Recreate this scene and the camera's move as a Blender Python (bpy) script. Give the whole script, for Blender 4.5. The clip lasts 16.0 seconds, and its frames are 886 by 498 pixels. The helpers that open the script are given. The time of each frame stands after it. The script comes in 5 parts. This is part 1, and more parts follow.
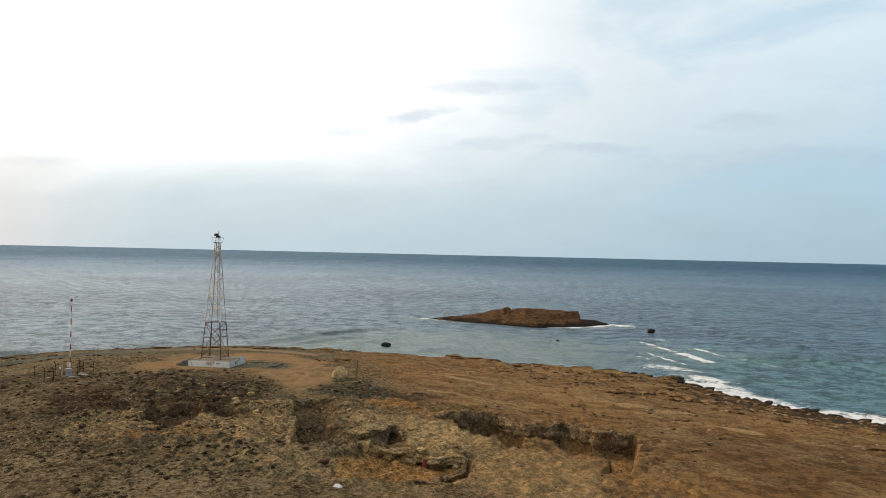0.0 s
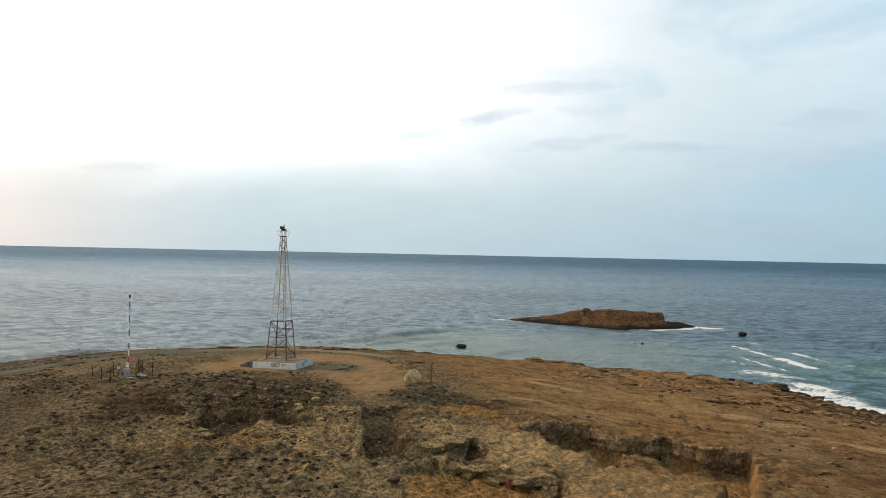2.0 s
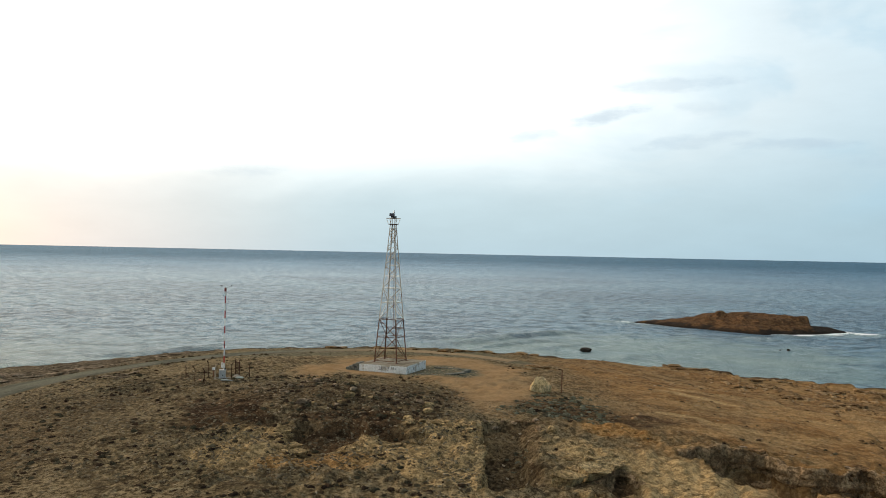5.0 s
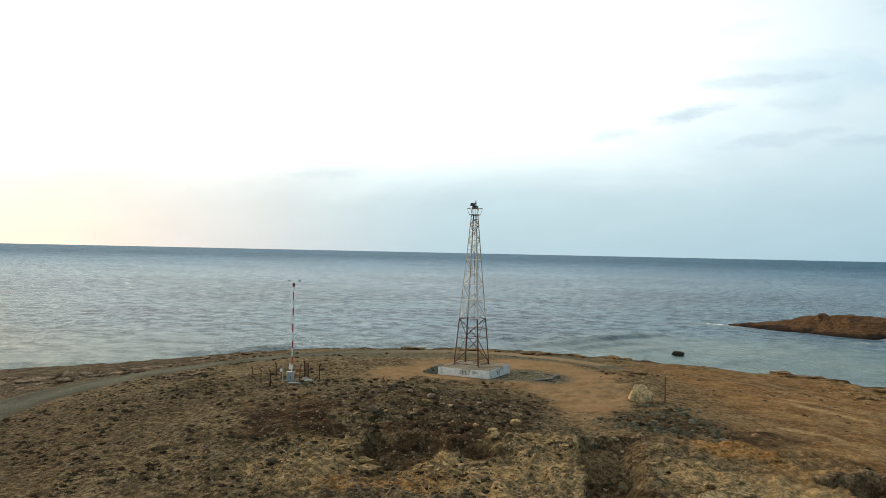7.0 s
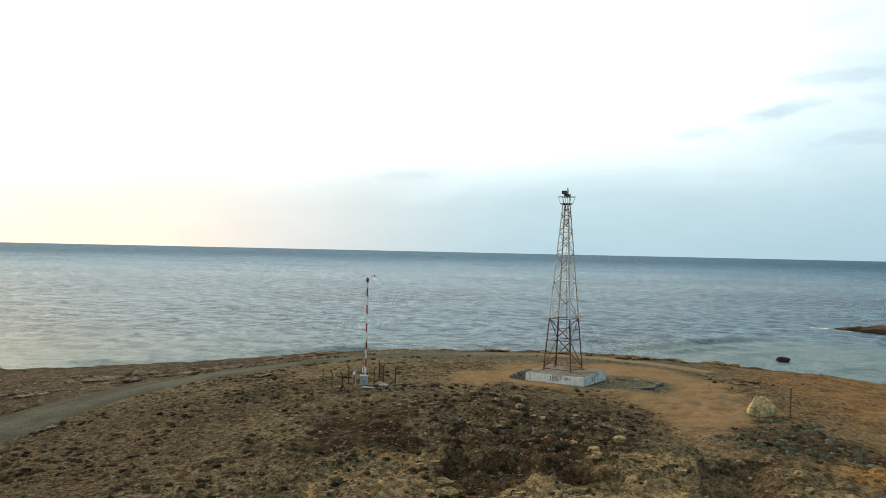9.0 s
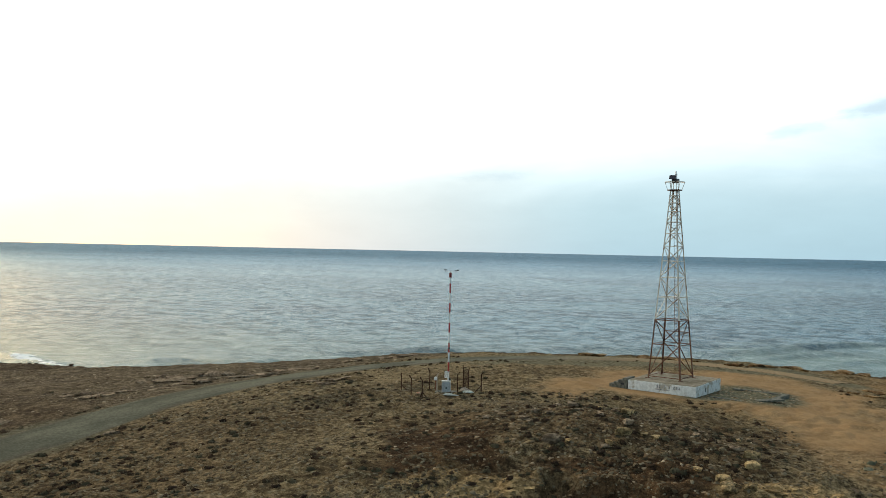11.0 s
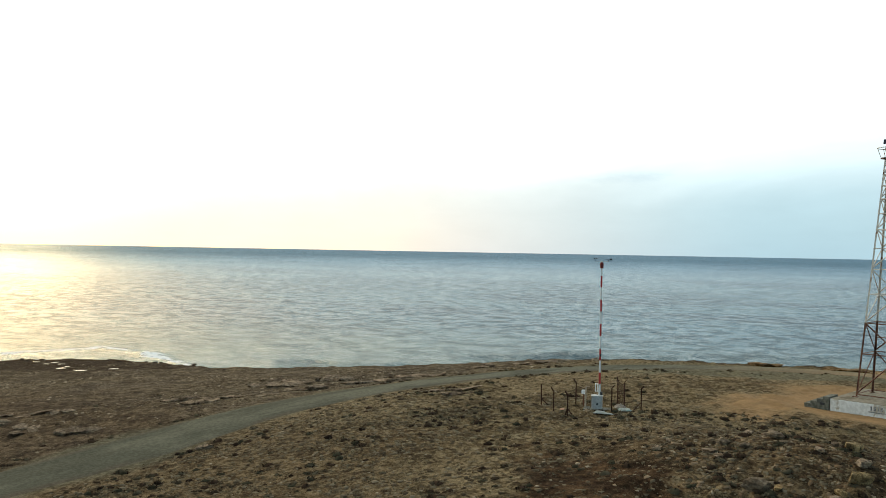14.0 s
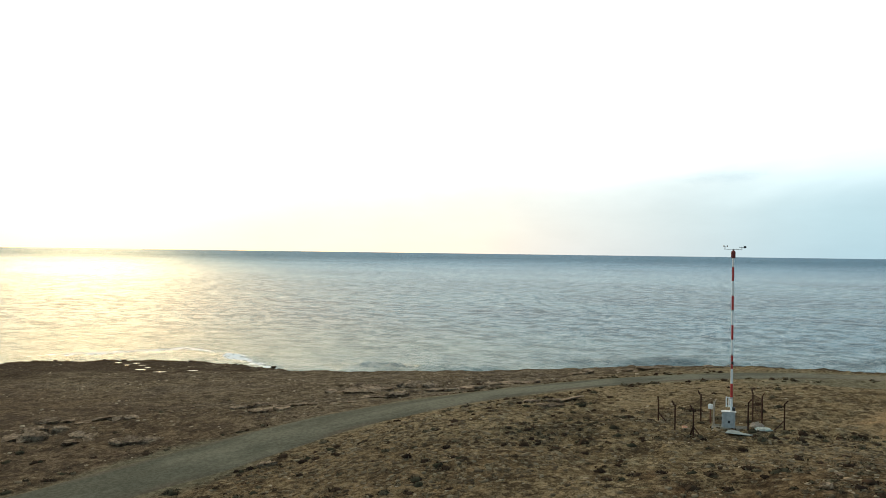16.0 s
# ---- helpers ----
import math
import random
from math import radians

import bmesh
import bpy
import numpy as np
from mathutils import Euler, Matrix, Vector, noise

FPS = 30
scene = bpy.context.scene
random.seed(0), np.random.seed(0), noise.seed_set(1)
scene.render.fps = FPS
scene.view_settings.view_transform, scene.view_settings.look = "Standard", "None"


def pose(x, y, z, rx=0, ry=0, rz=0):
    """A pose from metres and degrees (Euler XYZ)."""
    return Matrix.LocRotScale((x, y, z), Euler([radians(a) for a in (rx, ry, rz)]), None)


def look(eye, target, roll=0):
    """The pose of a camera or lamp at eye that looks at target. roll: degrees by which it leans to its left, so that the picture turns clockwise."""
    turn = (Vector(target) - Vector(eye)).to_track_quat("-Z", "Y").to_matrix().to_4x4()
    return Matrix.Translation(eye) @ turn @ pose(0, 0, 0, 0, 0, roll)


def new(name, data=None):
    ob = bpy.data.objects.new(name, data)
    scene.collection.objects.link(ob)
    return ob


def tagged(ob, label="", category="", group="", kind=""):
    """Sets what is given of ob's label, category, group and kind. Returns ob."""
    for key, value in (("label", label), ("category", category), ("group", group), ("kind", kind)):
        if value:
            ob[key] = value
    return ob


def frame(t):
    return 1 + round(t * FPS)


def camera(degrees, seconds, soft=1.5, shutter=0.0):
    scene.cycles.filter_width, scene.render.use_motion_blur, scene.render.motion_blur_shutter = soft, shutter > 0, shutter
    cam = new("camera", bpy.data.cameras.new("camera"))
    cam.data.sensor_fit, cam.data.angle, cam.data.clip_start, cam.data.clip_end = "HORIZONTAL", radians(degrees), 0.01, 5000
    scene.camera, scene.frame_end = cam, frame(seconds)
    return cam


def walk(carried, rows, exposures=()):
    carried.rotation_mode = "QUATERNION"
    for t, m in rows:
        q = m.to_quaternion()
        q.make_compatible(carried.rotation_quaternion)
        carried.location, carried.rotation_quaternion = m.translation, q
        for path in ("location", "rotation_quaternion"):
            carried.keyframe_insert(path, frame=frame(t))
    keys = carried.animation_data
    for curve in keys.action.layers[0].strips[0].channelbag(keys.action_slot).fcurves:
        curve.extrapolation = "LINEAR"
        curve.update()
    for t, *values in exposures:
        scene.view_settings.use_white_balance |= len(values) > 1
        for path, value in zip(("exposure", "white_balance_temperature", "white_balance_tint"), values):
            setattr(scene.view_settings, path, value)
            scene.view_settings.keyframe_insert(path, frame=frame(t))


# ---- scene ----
cam = camera(55.90, 16.0, 0.9)
# seconds, place in metres, pitch, roll, yaw in degrees
ROWS = [
    (0.0, 0.000, 0.000, 27.345, 0.081, -1.286, -0.000),
    (0.5, -0.164, 2.546, 27.053, 0.087, -1.256, 1.240),
    (1.0, -0.394, 5.050, 26.769, 0.090, -1.231, 2.498),
    (1.5, -0.685, 7.512, 26.492, 0.090, -1.213, 3.769),
    (2.0, -1.033, 9.933, 26.222, 0.087, -1.199, 5.052),
    (2.5, -1.432, 12.312, 25.959, 0.083, -1.190, 6.343),
    (3.0, -1.880, 14.650, 25.702, 0.076, -1.185, 7.641),
    (3.5, -2.373, 16.948, 25.451, 0.068, -1.184, 8.945),
    (4.0, -2.908, 19.207, 25.205, 0.058, -1.186, 10.255),
    (4.5, -3.482, 21.425, 24.964, 0.046, -1.190, 11.572),
    (5.0, -4.093, 23.605, 24.727, 0.034, -1.196, 12.895),
    (5.5, -4.738, 25.747, 24.494, 0.021, -1.203, 14.225),
    (6.0, -5.417, 27.850, 24.266, 0.008, -1.212, 15.564),
    (6.5, -6.126, 29.917, 24.040, -0.006, -1.221, 16.912),
    (7.0, -6.867, 31.946, 23.818, -0.019, -1.230, 18.272),
    (7.5, -7.637, 33.940, 23.598, -0.032, -1.238, 19.644),
    (8.0, -8.437, 35.898, 23.380, -0.044, -1.245, 21.030),
    (8.5, -9.267, 37.821, 23.163, -0.056, -1.251, 22.431),
    (9.0, -10.126, 39.709, 22.948, -0.066, -1.254, 23.847),
    (9.5, -11.016, 41.564, 22.734, -0.075, -1.255, 25.281),
    (10.0, -11.938, 43.386, 22.521, -0.082, -1.253, 26.731),
    (10.5, -12.892, 45.176, 22.307, -0.088, -1.246, 28.199),
    (11.0, -13.882, 46.934, 22.093, -0.091, -1.236, 29.682),
    (11.5, -14.908, 48.661, 21.878, -0.091, -1.221, 31.181),
    (12.0, -15.974, 50.358, 21.662, -0.089, -1.201, 32.693),
    (12.5, -17.082, 52.025, 21.445, -0.084, -1.175, 34.215),
    (13.0, -18.235, 53.664, 21.226, -0.075, -1.142, 35.745),
    (13.5, -19.436, 55.275, 21.004, -0.063, -1.103, 37.277),
    (14.0, -20.691, 56.858, 20.779, -0.047, -1.057, 38.808),
    (14.5, -22.002, 58.416, 20.551, -0.027, -1.003, 40.329),
    (15.0, -23.374, 59.948, 20.320, -0.002, -0.940, 41.835),
    (15.5, -24.812, 61.455, 20.084, 0.027, -0.869, 43.315),
    (16.0, -26.322, 62.939, 19.845, 0.061, -0.788, 44.761),
]
walk(cam, [(t, pose(x, y, z, 90 + pitch, roll, yaw)) for t, x, y, z, pitch, roll, yaw in ROWS],
     [(0.0, 0.0, 6950, 16), (3.2, 0.0, 6750, 13), (6.5, 0.0, 6550, 9), (9.0, 0.0, 6350, 6), (11.5, 0.0, 6200, 4), (16.0, 0.0, 6200, 3)])

# ---- light ----
SUN_AZ, SUN_EL = 68.0, 17.0     # degrees left of +y, and above the horizon
sun_dir = Vector((-math.sin(radians(SUN_AZ)) * math.cos(radians(SUN_EL)), math.cos(radians(SUN_AZ)) * math.cos(radians(SUN_EL)), math.sin(radians(SUN_EL))))
world = bpy.data.worlds.new("world")
scene.world = world
world.use_nodes = True


class Nodes:
    """Short forms for building a node tree."""

    def __init__(self, tree):
        self.tree = tree
        tree.nodes.clear()

    def add(self, kind, **props):
        n = self.tree.nodes.new("ShaderNode" + kind)
        for k, v in props.items():
            if k == "operation":
                n.operation = v
            elif k == "data_type":
                n.data_type = v
            elif k == "blend_type":
                n.blend_type = v
            elif k == "attribute_name":
                n.attribute_name = v
        return n

    def put(self, socket, value):
        if isinstance(value, bpy.types.NodeSocket):
            self.tree.links.new(value, socket)
        elif isinstance(value, (tuple, list)) and len(value) == 3 and socket.type == "RGBA":
            socket.default_value = (*value, 1)
        else:
            socket.default_value = value

    def math(self, op, a, b=0.0, c=0.0, clamp=False):
        n = self.add("Math", operation=op)
        n.use_clamp = clamp
        for s, v in zip(n.inputs, (a, b, c)):
            self.put(s, v)
        return n.outputs[0]

    def mix(self, f, a, b, how="MIX"):
        n = self.add("Mix", data_type="RGBA", blend_type=how)
        self.put(n.inputs[0], f)
        self.put(n.inputs[6], a)
        self.put(n.inputs[7], b)
        return n.outputs[2]

    def span(self, v, a, b, lo=0.0, hi=1.0):
        n = self.add("MapRange")
        n.interpolation_type = "SMOOTHSTEP"
        for s, x in zip(n.inputs, (v, a, b, lo, hi)):
            self.put(s, x)
        return n.outputs[0]

    def noise(self, where, scale, detail=4.0, rough=0.55, stretch=None, warp=0.0):
        if stretch:
            m = self.add("Mapping")
            self.put(m.inputs[0], where)
            m.inputs[3].default_value = stretch
            where = m.outputs[0]
        n = self.add("TexNoise")
        self.put(n.inputs["Vector"], where)
        n.inputs["Scale"].default_value, n.inputs["Detail"].default_value = scale, detail
        n.inputs["Roughness"].default_value, n.inputs["Distortion"].default_value = rough, warp
        return n.outputs[0]

    def attr(self, name):
        return self.add("Attribute", attribute_name=name).outputs["Fac"]


# long thin clouds: degrees left of +y, degrees up, half length, half height, lean, strength
CLOUDS = [(2.1, 9.1, 2.6, 0.45, 0.22, 0.8), (6.7, 7.9, 2.0, 0.4, 0.2, 0.5), (-2.3, 11.1, 4.0, 0.5, 0.03, 0.55), (-3.2, 7.4, 3.2, 0.45, 0.12, 0.5), (-9.6, 7.1, 3.0, 0.35, -0.02, 0.6),
          (-4.2, 9.5, 1.6, 0.4, -0.1, 0.35), (-19.3, 8.7, 2.2, 0.6, 0.0, 0.5), (-18.6, 6.3, 4.5, 0.7, 0.08, 0.5), (-25.5, 6.4, 4.0, 0.6, -0.1, 0.6), (26.3, 5.0, 2.4, 0.4, 0.04, 0.45)]


def sky_nodes():
    n = Nodes(world.node_tree)
    out, bg = n.add("OutputWorld"), n.add("Background")
    sky = n.add("TexSky")
    sky.sky_type, sky.sun_disc = "NISHITA", False
    sky.sun_elevation, sky.sun_rotation = radians(SUN_EL), radians(-SUN_AZ)
    way = n.add("TexCoord").outputs["Generated"]
    xyz = n.add("SeparateXYZ")
    n.put(xyz.inputs[0], way)
    x, y, z = xyz.outputs
    up = n.math("MULTIPLY", n.math("ARCSINE", z), 180 / math.pi)
    az = n.math("MULTIPLY", n.math("ARCTAN2", n.math("MULTIPLY", x, -1.0), y), 180 / math.pi)
    turn = n.math("ABSOLUTE", n.math("SUBTRACT", az, SUN_AZ))
    turn = n.math("MINIMUM", turn, n.math("SUBTRACT", 360.0, turn))
    dot = n.add("VectorMath", operation="DOT_PRODUCT")
    n.put(dot.inputs[0], way)
    dot.inputs[1].default_value = sun_dir
    near = n.math("MULTIPLY", n.math("ARCCOSINE", dot.outputs["Value"]), 180 / math.pi)
    flat = n.add("CombineXYZ")
    n.put(flat.inputs[0], az)
    n.put(flat.inputs[1], n.math("MULTIPLY", up, 3.0))
    spot = flat.outputs[0]
    lift = n.math("ADD", up, n.math("MULTIPLY", n.math("SUBTRACT", n.noise(spot, 0.03, 5.0, 0.6, warp=0.5), 0.5), 9.0))
    # thin bright veil of cloud, whiter towards the sun and upwards
    veil = n.mix(n.span(up, 0.0, 11.0), (0.53, 0.73, 0.84), (0.90, 1.0, 1.03))
    veil = n.mix(n.span(turn, 104.0, 54.0), n.mix(n.span(up, 0.0, 16.0), (0.37, 0.59, 0.73), (0.70, 0.92, 1.04)), veil)
    bright = n.math("MULTIPLY", n.span(turn, 82.0, 40.0), n.span(lift, 2.0, 13.0))
    veil = n.mix(bright, veil, (2.06, 2.1, 2.04))
    veil = n.mix(n.math("MULTIPLY", n.span(turn, 50.0, 18.0), n.span(lift, 0.0, 10.0)), veil, (2.65, 2.5, 2.2))
    veil = n.mix(n.math("MULTIPLY", n.span(turn, 52.0, 24.0), n.span(lift, 15.0, 0.0, 0.0, 0.88)), veil, (1.00, 0.91, 0.87))
    veil = n.mix(n.math("MULTIPLY", n.span(turn, 34.0, 4.0), n.span(up, 7.0, -0.5)), veil, (1.6, 1.27, 0.80))
    veil = n.mix(n.span(near, 20.0, 2.0), veil, (4.0, 3.2, 2.1))
    # blue gaps and streaks
    patches = n.span(n.noise(spot, 0.06, 5.0, 0.5, warp=0.6), 0.47, 0.62)
    away = n.math("MULTIPLY", n.span(turn, 48.0, 92.0), n.span(up, 1.0, 5.0))
    veil = n.mix(n.math("MULTIPLY", n.math("MULTIPLY", patches, away), 0.42), veil, (0.38, 0.66, 0.86))
    haze = n.math("SUBTRACT", n.noise(spot, 0.16, 5.0, 0.6), 0.5)
    wob = n.math("MULTIPLY", n.math("SUBTRACT", n.noise(spot, 0.35, 4.0, 0.6), 0.5), 4.5)
    total = None
    for ca, ce, ha, he, lean, k in CLOUDS:
        da = n.math("SUBTRACT", az, ca)
        de = n.math("ADD", n.math("SUBTRACT", up, ce), n.math("MULTIPLY", da, lean))
        u, v = n.math("DIVIDE", da, ha), n.math("DIVIDE", de, he)
        r = n.math("ADD", n.math("ADD", n.math("MULTIPLY", u, u), n.math("MULTIPLY", v, v)), wob)
        c = n.math("MULTIPLY", n.span(r, 1.8, -0.3), k)
        total = c if total is None else n.math("MAXIMUM", total, c)
    veil = n.mix(n.math("MULTIPLY", total, 0.62), veil, (0.46, 0.61, 0.76))
    veil = n.mix(1.0, veil, n.math("ADD", 1.0, n.math("MULTIPLY", haze, 0.16)), "MULTIPLY")
    # higher up: bright cloud on the side of the sun, clearer blue away from it
    high = n.mix(n.span(turn, 45.0, 108.0), (2.00, 1.90, 1.70), (0.17, 0.23, 0.30))
    veil = n.mix(n.span(up, 15.0, 32.0), veil, n.mix(n.span(up, 50.0, 88.0), high, (0.48, 0.50, 0.52)))
    thin = n.mix(1.0, sky.outputs[0], (0.10, 0.10, 0.10), "MULTIPLY")
    n.put(bg.inputs[0], n.mix(0.88, thin, veil))
    bg.inputs[1].default_value = 1.0
    world.node_tree.links.new(bg.outputs[0], out.inputs[0])


sky_nodes()
sun = new("sun", bpy.data.lights.new("sun", "SUN"))
sun.data.energy, sun.data.angle, sun.data.color = 0.9, radians(11), (1.0, 0.60, 0.25)
sun.matrix_world = look((0, 0, 60), Vector((0, 0, 60)) - sun_dir)


# ---- materials ----
def surface(name):
    m = bpy.data.materials.new(name)
    m.use_nodes = True
    n = Nodes(m.node_tree)
    out, b = n.add("OutputMaterial"), n.add("BsdfPrincipled")
    m.node_tree.links.new(b.outputs[0], out.inputs[0])
    return m, n, b


def bump(n, b, heights, distance=0.05, strength=1.0):
    k = n.add("Bump")
    n.put(k.inputs["Height"], heights)
    k.inputs["Distance"].default_value = distance
    n.put(k.inputs["Strength"], strength)
    n.put(b.inputs["Normal"], k.outputs[0])


def plain(name, colour, second, size=0.3, rough=0.7, metal=0.0, relief=0.004, stain=None, stain_size=1.2, cover=(0.52, 0.62)):
    """A surface of two colours in fine grain, with stains of a third in larger spots."""
    m, n, b = surface(name)
    where = n.add("TexCoord").outputs["Object"]
    fine, coarse = n.noise(where, 1 / size, 6.0, 0.65), n.noise(where, 1 / stain_size, 4.0, 0.6, warp=0.4)
    c = n.mix(n.span(fine, 0.42, 0.58), colour, second)
    if stain:
        c = n.mix(n.span(coarse, *cover), c, stain)
    rnd = n.add("ObjectInfo").outputs["Random"]
    c = n.mix(1.0, c, n.math("ADD", 0.88, n.math("MULTIPLY", rnd, 0.24)), "MULTIPLY")
    n.put(b.inputs["Base Color"], c)
    n.put(b.inputs["Roughness"], n.span(coarse, 0.4, 0.6, rough - 0.08, min(1.0, rough + 0.08)))
    b.inputs["Metallic"].default_value = metal
    b.inputs["Specular IOR Level"].default_value = 0.5 if rough < 0.8 else 0.12
    bump(n, b, fine, relief * 4, 0.8)
    return m


def ground_material():
    m, n, b = surface("dry_ground")
    where = n.add("TexCoord").outputs["Object"]
    big, mid = n.noise(where, 0.09, 5.0, 0.6, warp=0.5), n.noise(where, 0.55, 6.0, 0.68, warp=0.3)
    fine, tiny = n.noise(where, 2.4, 6.0, 0.7), n.noise(where, 11.0, 4.0, 0.65)
    # trodden earth, paler crusts and brown hollows
    c = n.mix(n.span(mid, 0.42, 0.58), (0.086, 0.064, 0.039), (0.184, 0.139, 0.082))
    c = n.mix(n.span(n.math("ADD", n.math("MULTIPLY", big, 0.5), n.math("MULTIPLY", fine, 0.5)), 0.47, 0.56), c, (0.216, 0.167, 0.102))
    crust = n.noise(where, 1.1, 6.0, 0.72, warp=0.6)
    c = n.mix(n.math("MULTIPLY", n.span(crust, 0.55, 0.64), 0.65), c, (0.245, 0.215, 0.148))
    c = n.mix(n.math("MULTIPLY", n.attr("red"), n.span(big, 0.4, 0.6, 0.6, 1.0)), c, n.mix(n.span(mid, 0.42, 0.58), (0.160, 0.087, 0.036), (0.262, 0.150, 0.066)))
    c = n.mix(n.math("MULTIPLY", n.attr("ash"), n.span(big, 0.4, 0.6, 0.7, 1.0)), c, n.mix(n.span(mid, 0.42, 0.58), (0.078, 0.062, 0.048), (0.150, 0.121, 0.090)))
    # dark soil, plus shade painted into some hollows
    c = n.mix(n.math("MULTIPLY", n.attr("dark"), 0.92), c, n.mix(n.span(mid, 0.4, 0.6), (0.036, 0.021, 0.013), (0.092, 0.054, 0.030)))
    c = n.mix(n.attr("orange"), c, n.mix(n.span(fine, 0.42, 0.58), (0.215, 0.105, 0.034), (0.330, 0.190, 0.075)))
    c = n.mix(n.math("MULTIPLY", n.attr("sand"), n.span(big, 0.38, 0.58, 0.7, 1.0)), c, n.mix(n.span(mid, 0.42, 0.58), (0.248, 0.158, 0.084), (0.285, 0.187, 0.103)))
    c = n.mix(n.attr("gravel"), c, n.mix(n.span(fine, 0.42, 0.58), (0.078, 0.076, 0.054), (0.128, 0.122, 0.088)))
    # pale crust; cavity shade painted where the crag relief is low
    crag = n.noise(where, 2.0, 8.0, 0.75, warp=0.25)
    c = n.mix(n.math("MULTIPLY", n.attr("pale"), 0.9), c, n.mix(n.span(crag, 0.40, 0.50), (0.235, 0.162, 0.084), n.mix(n.span(fine, 0.4, 0.6), (0.350, 0.248, 0.128), (0.455, 0.330, 0.178))))
    c = n.mix(n.attr("wet"), c, n.mix(mid, (0.028, 0.023, 0.018), (0.072, 0.050, 0.034)))
    loose = n.math("SUBTRACT", 1.0, n.math("MAXIMUM", n.math("MAXIMUM", n.attr("sand"), n.attr("gravel")), n.math("MULTIPLY", n.math("MAXIMUM", n.attr("pale"), n.attr("orange")), 0.25)))
    # low dead mats and crumbs of stone
    mats = n.noise(where, 1.9, 6.0, 0.72, warp=0.4)
    c = n.mix(n.math("MULTIPLY", n.span(mats, 0.545, 0.60), n.math("MULTIPLY", n.math("SUBTRACT", loose, n.math("MULTIPLY", n.attr("red"), 0.6)), 0.8)), c, (0.042, 0.030, 0.018))
    c = n.mix(n.math("MULTIPLY", n.span(fine, 0.60, 0.68), n.math("MULTIPLY", loose, 0.45)), c, (0.27, 0.22, 0.145))
    grit = n.span(n.math("ADD", n.math("MULTIPLY", tiny, 0.45), n.math("MULTIPLY", fine, 0.55)), 0.42, 0.58, 0.54, 1.38)
    c = n.mix(n.math("MULTIPLY", n.math("ADD", 0.2, n.math("MULTIPLY", loose, 0.8)), n.math("SUBTRACT", 1.0, n.math("MULTIPLY", n.attr("red"), 0.4))), c, n.mix(1.0, c, grit, "MULTIPLY"))
    c = n.mix(1.0, c, (1.02, 1.0, 0.90), "MULTIPLY")
    n.put(b.inputs["Base Color"], c)
    b.inputs["Roughness"].default_value = 1.0
    b.inputs["Specular IOR Level"].default_value = 0.03
    hgt = n.math("ADD", n.math("MULTIPLY", mid, 0.7), n.math("ADD", n.math("MULTIPLY", fine, 0.75), n.math("ADD", n.math("MULTIPLY", tiny, 0.2), n.math("MULTIPLY", n.math("MULTIPLY", crag, n.attr("pale")), 1.2))))
    bump(n, b, hgt, 0.42, n.math("ADD", 0.08, n.math("MULTIPLY", loose, n.math("SUBTRACT", 0.92, n.math("MULTIPLY", n.attr("red"), 0.55)))))
    return m


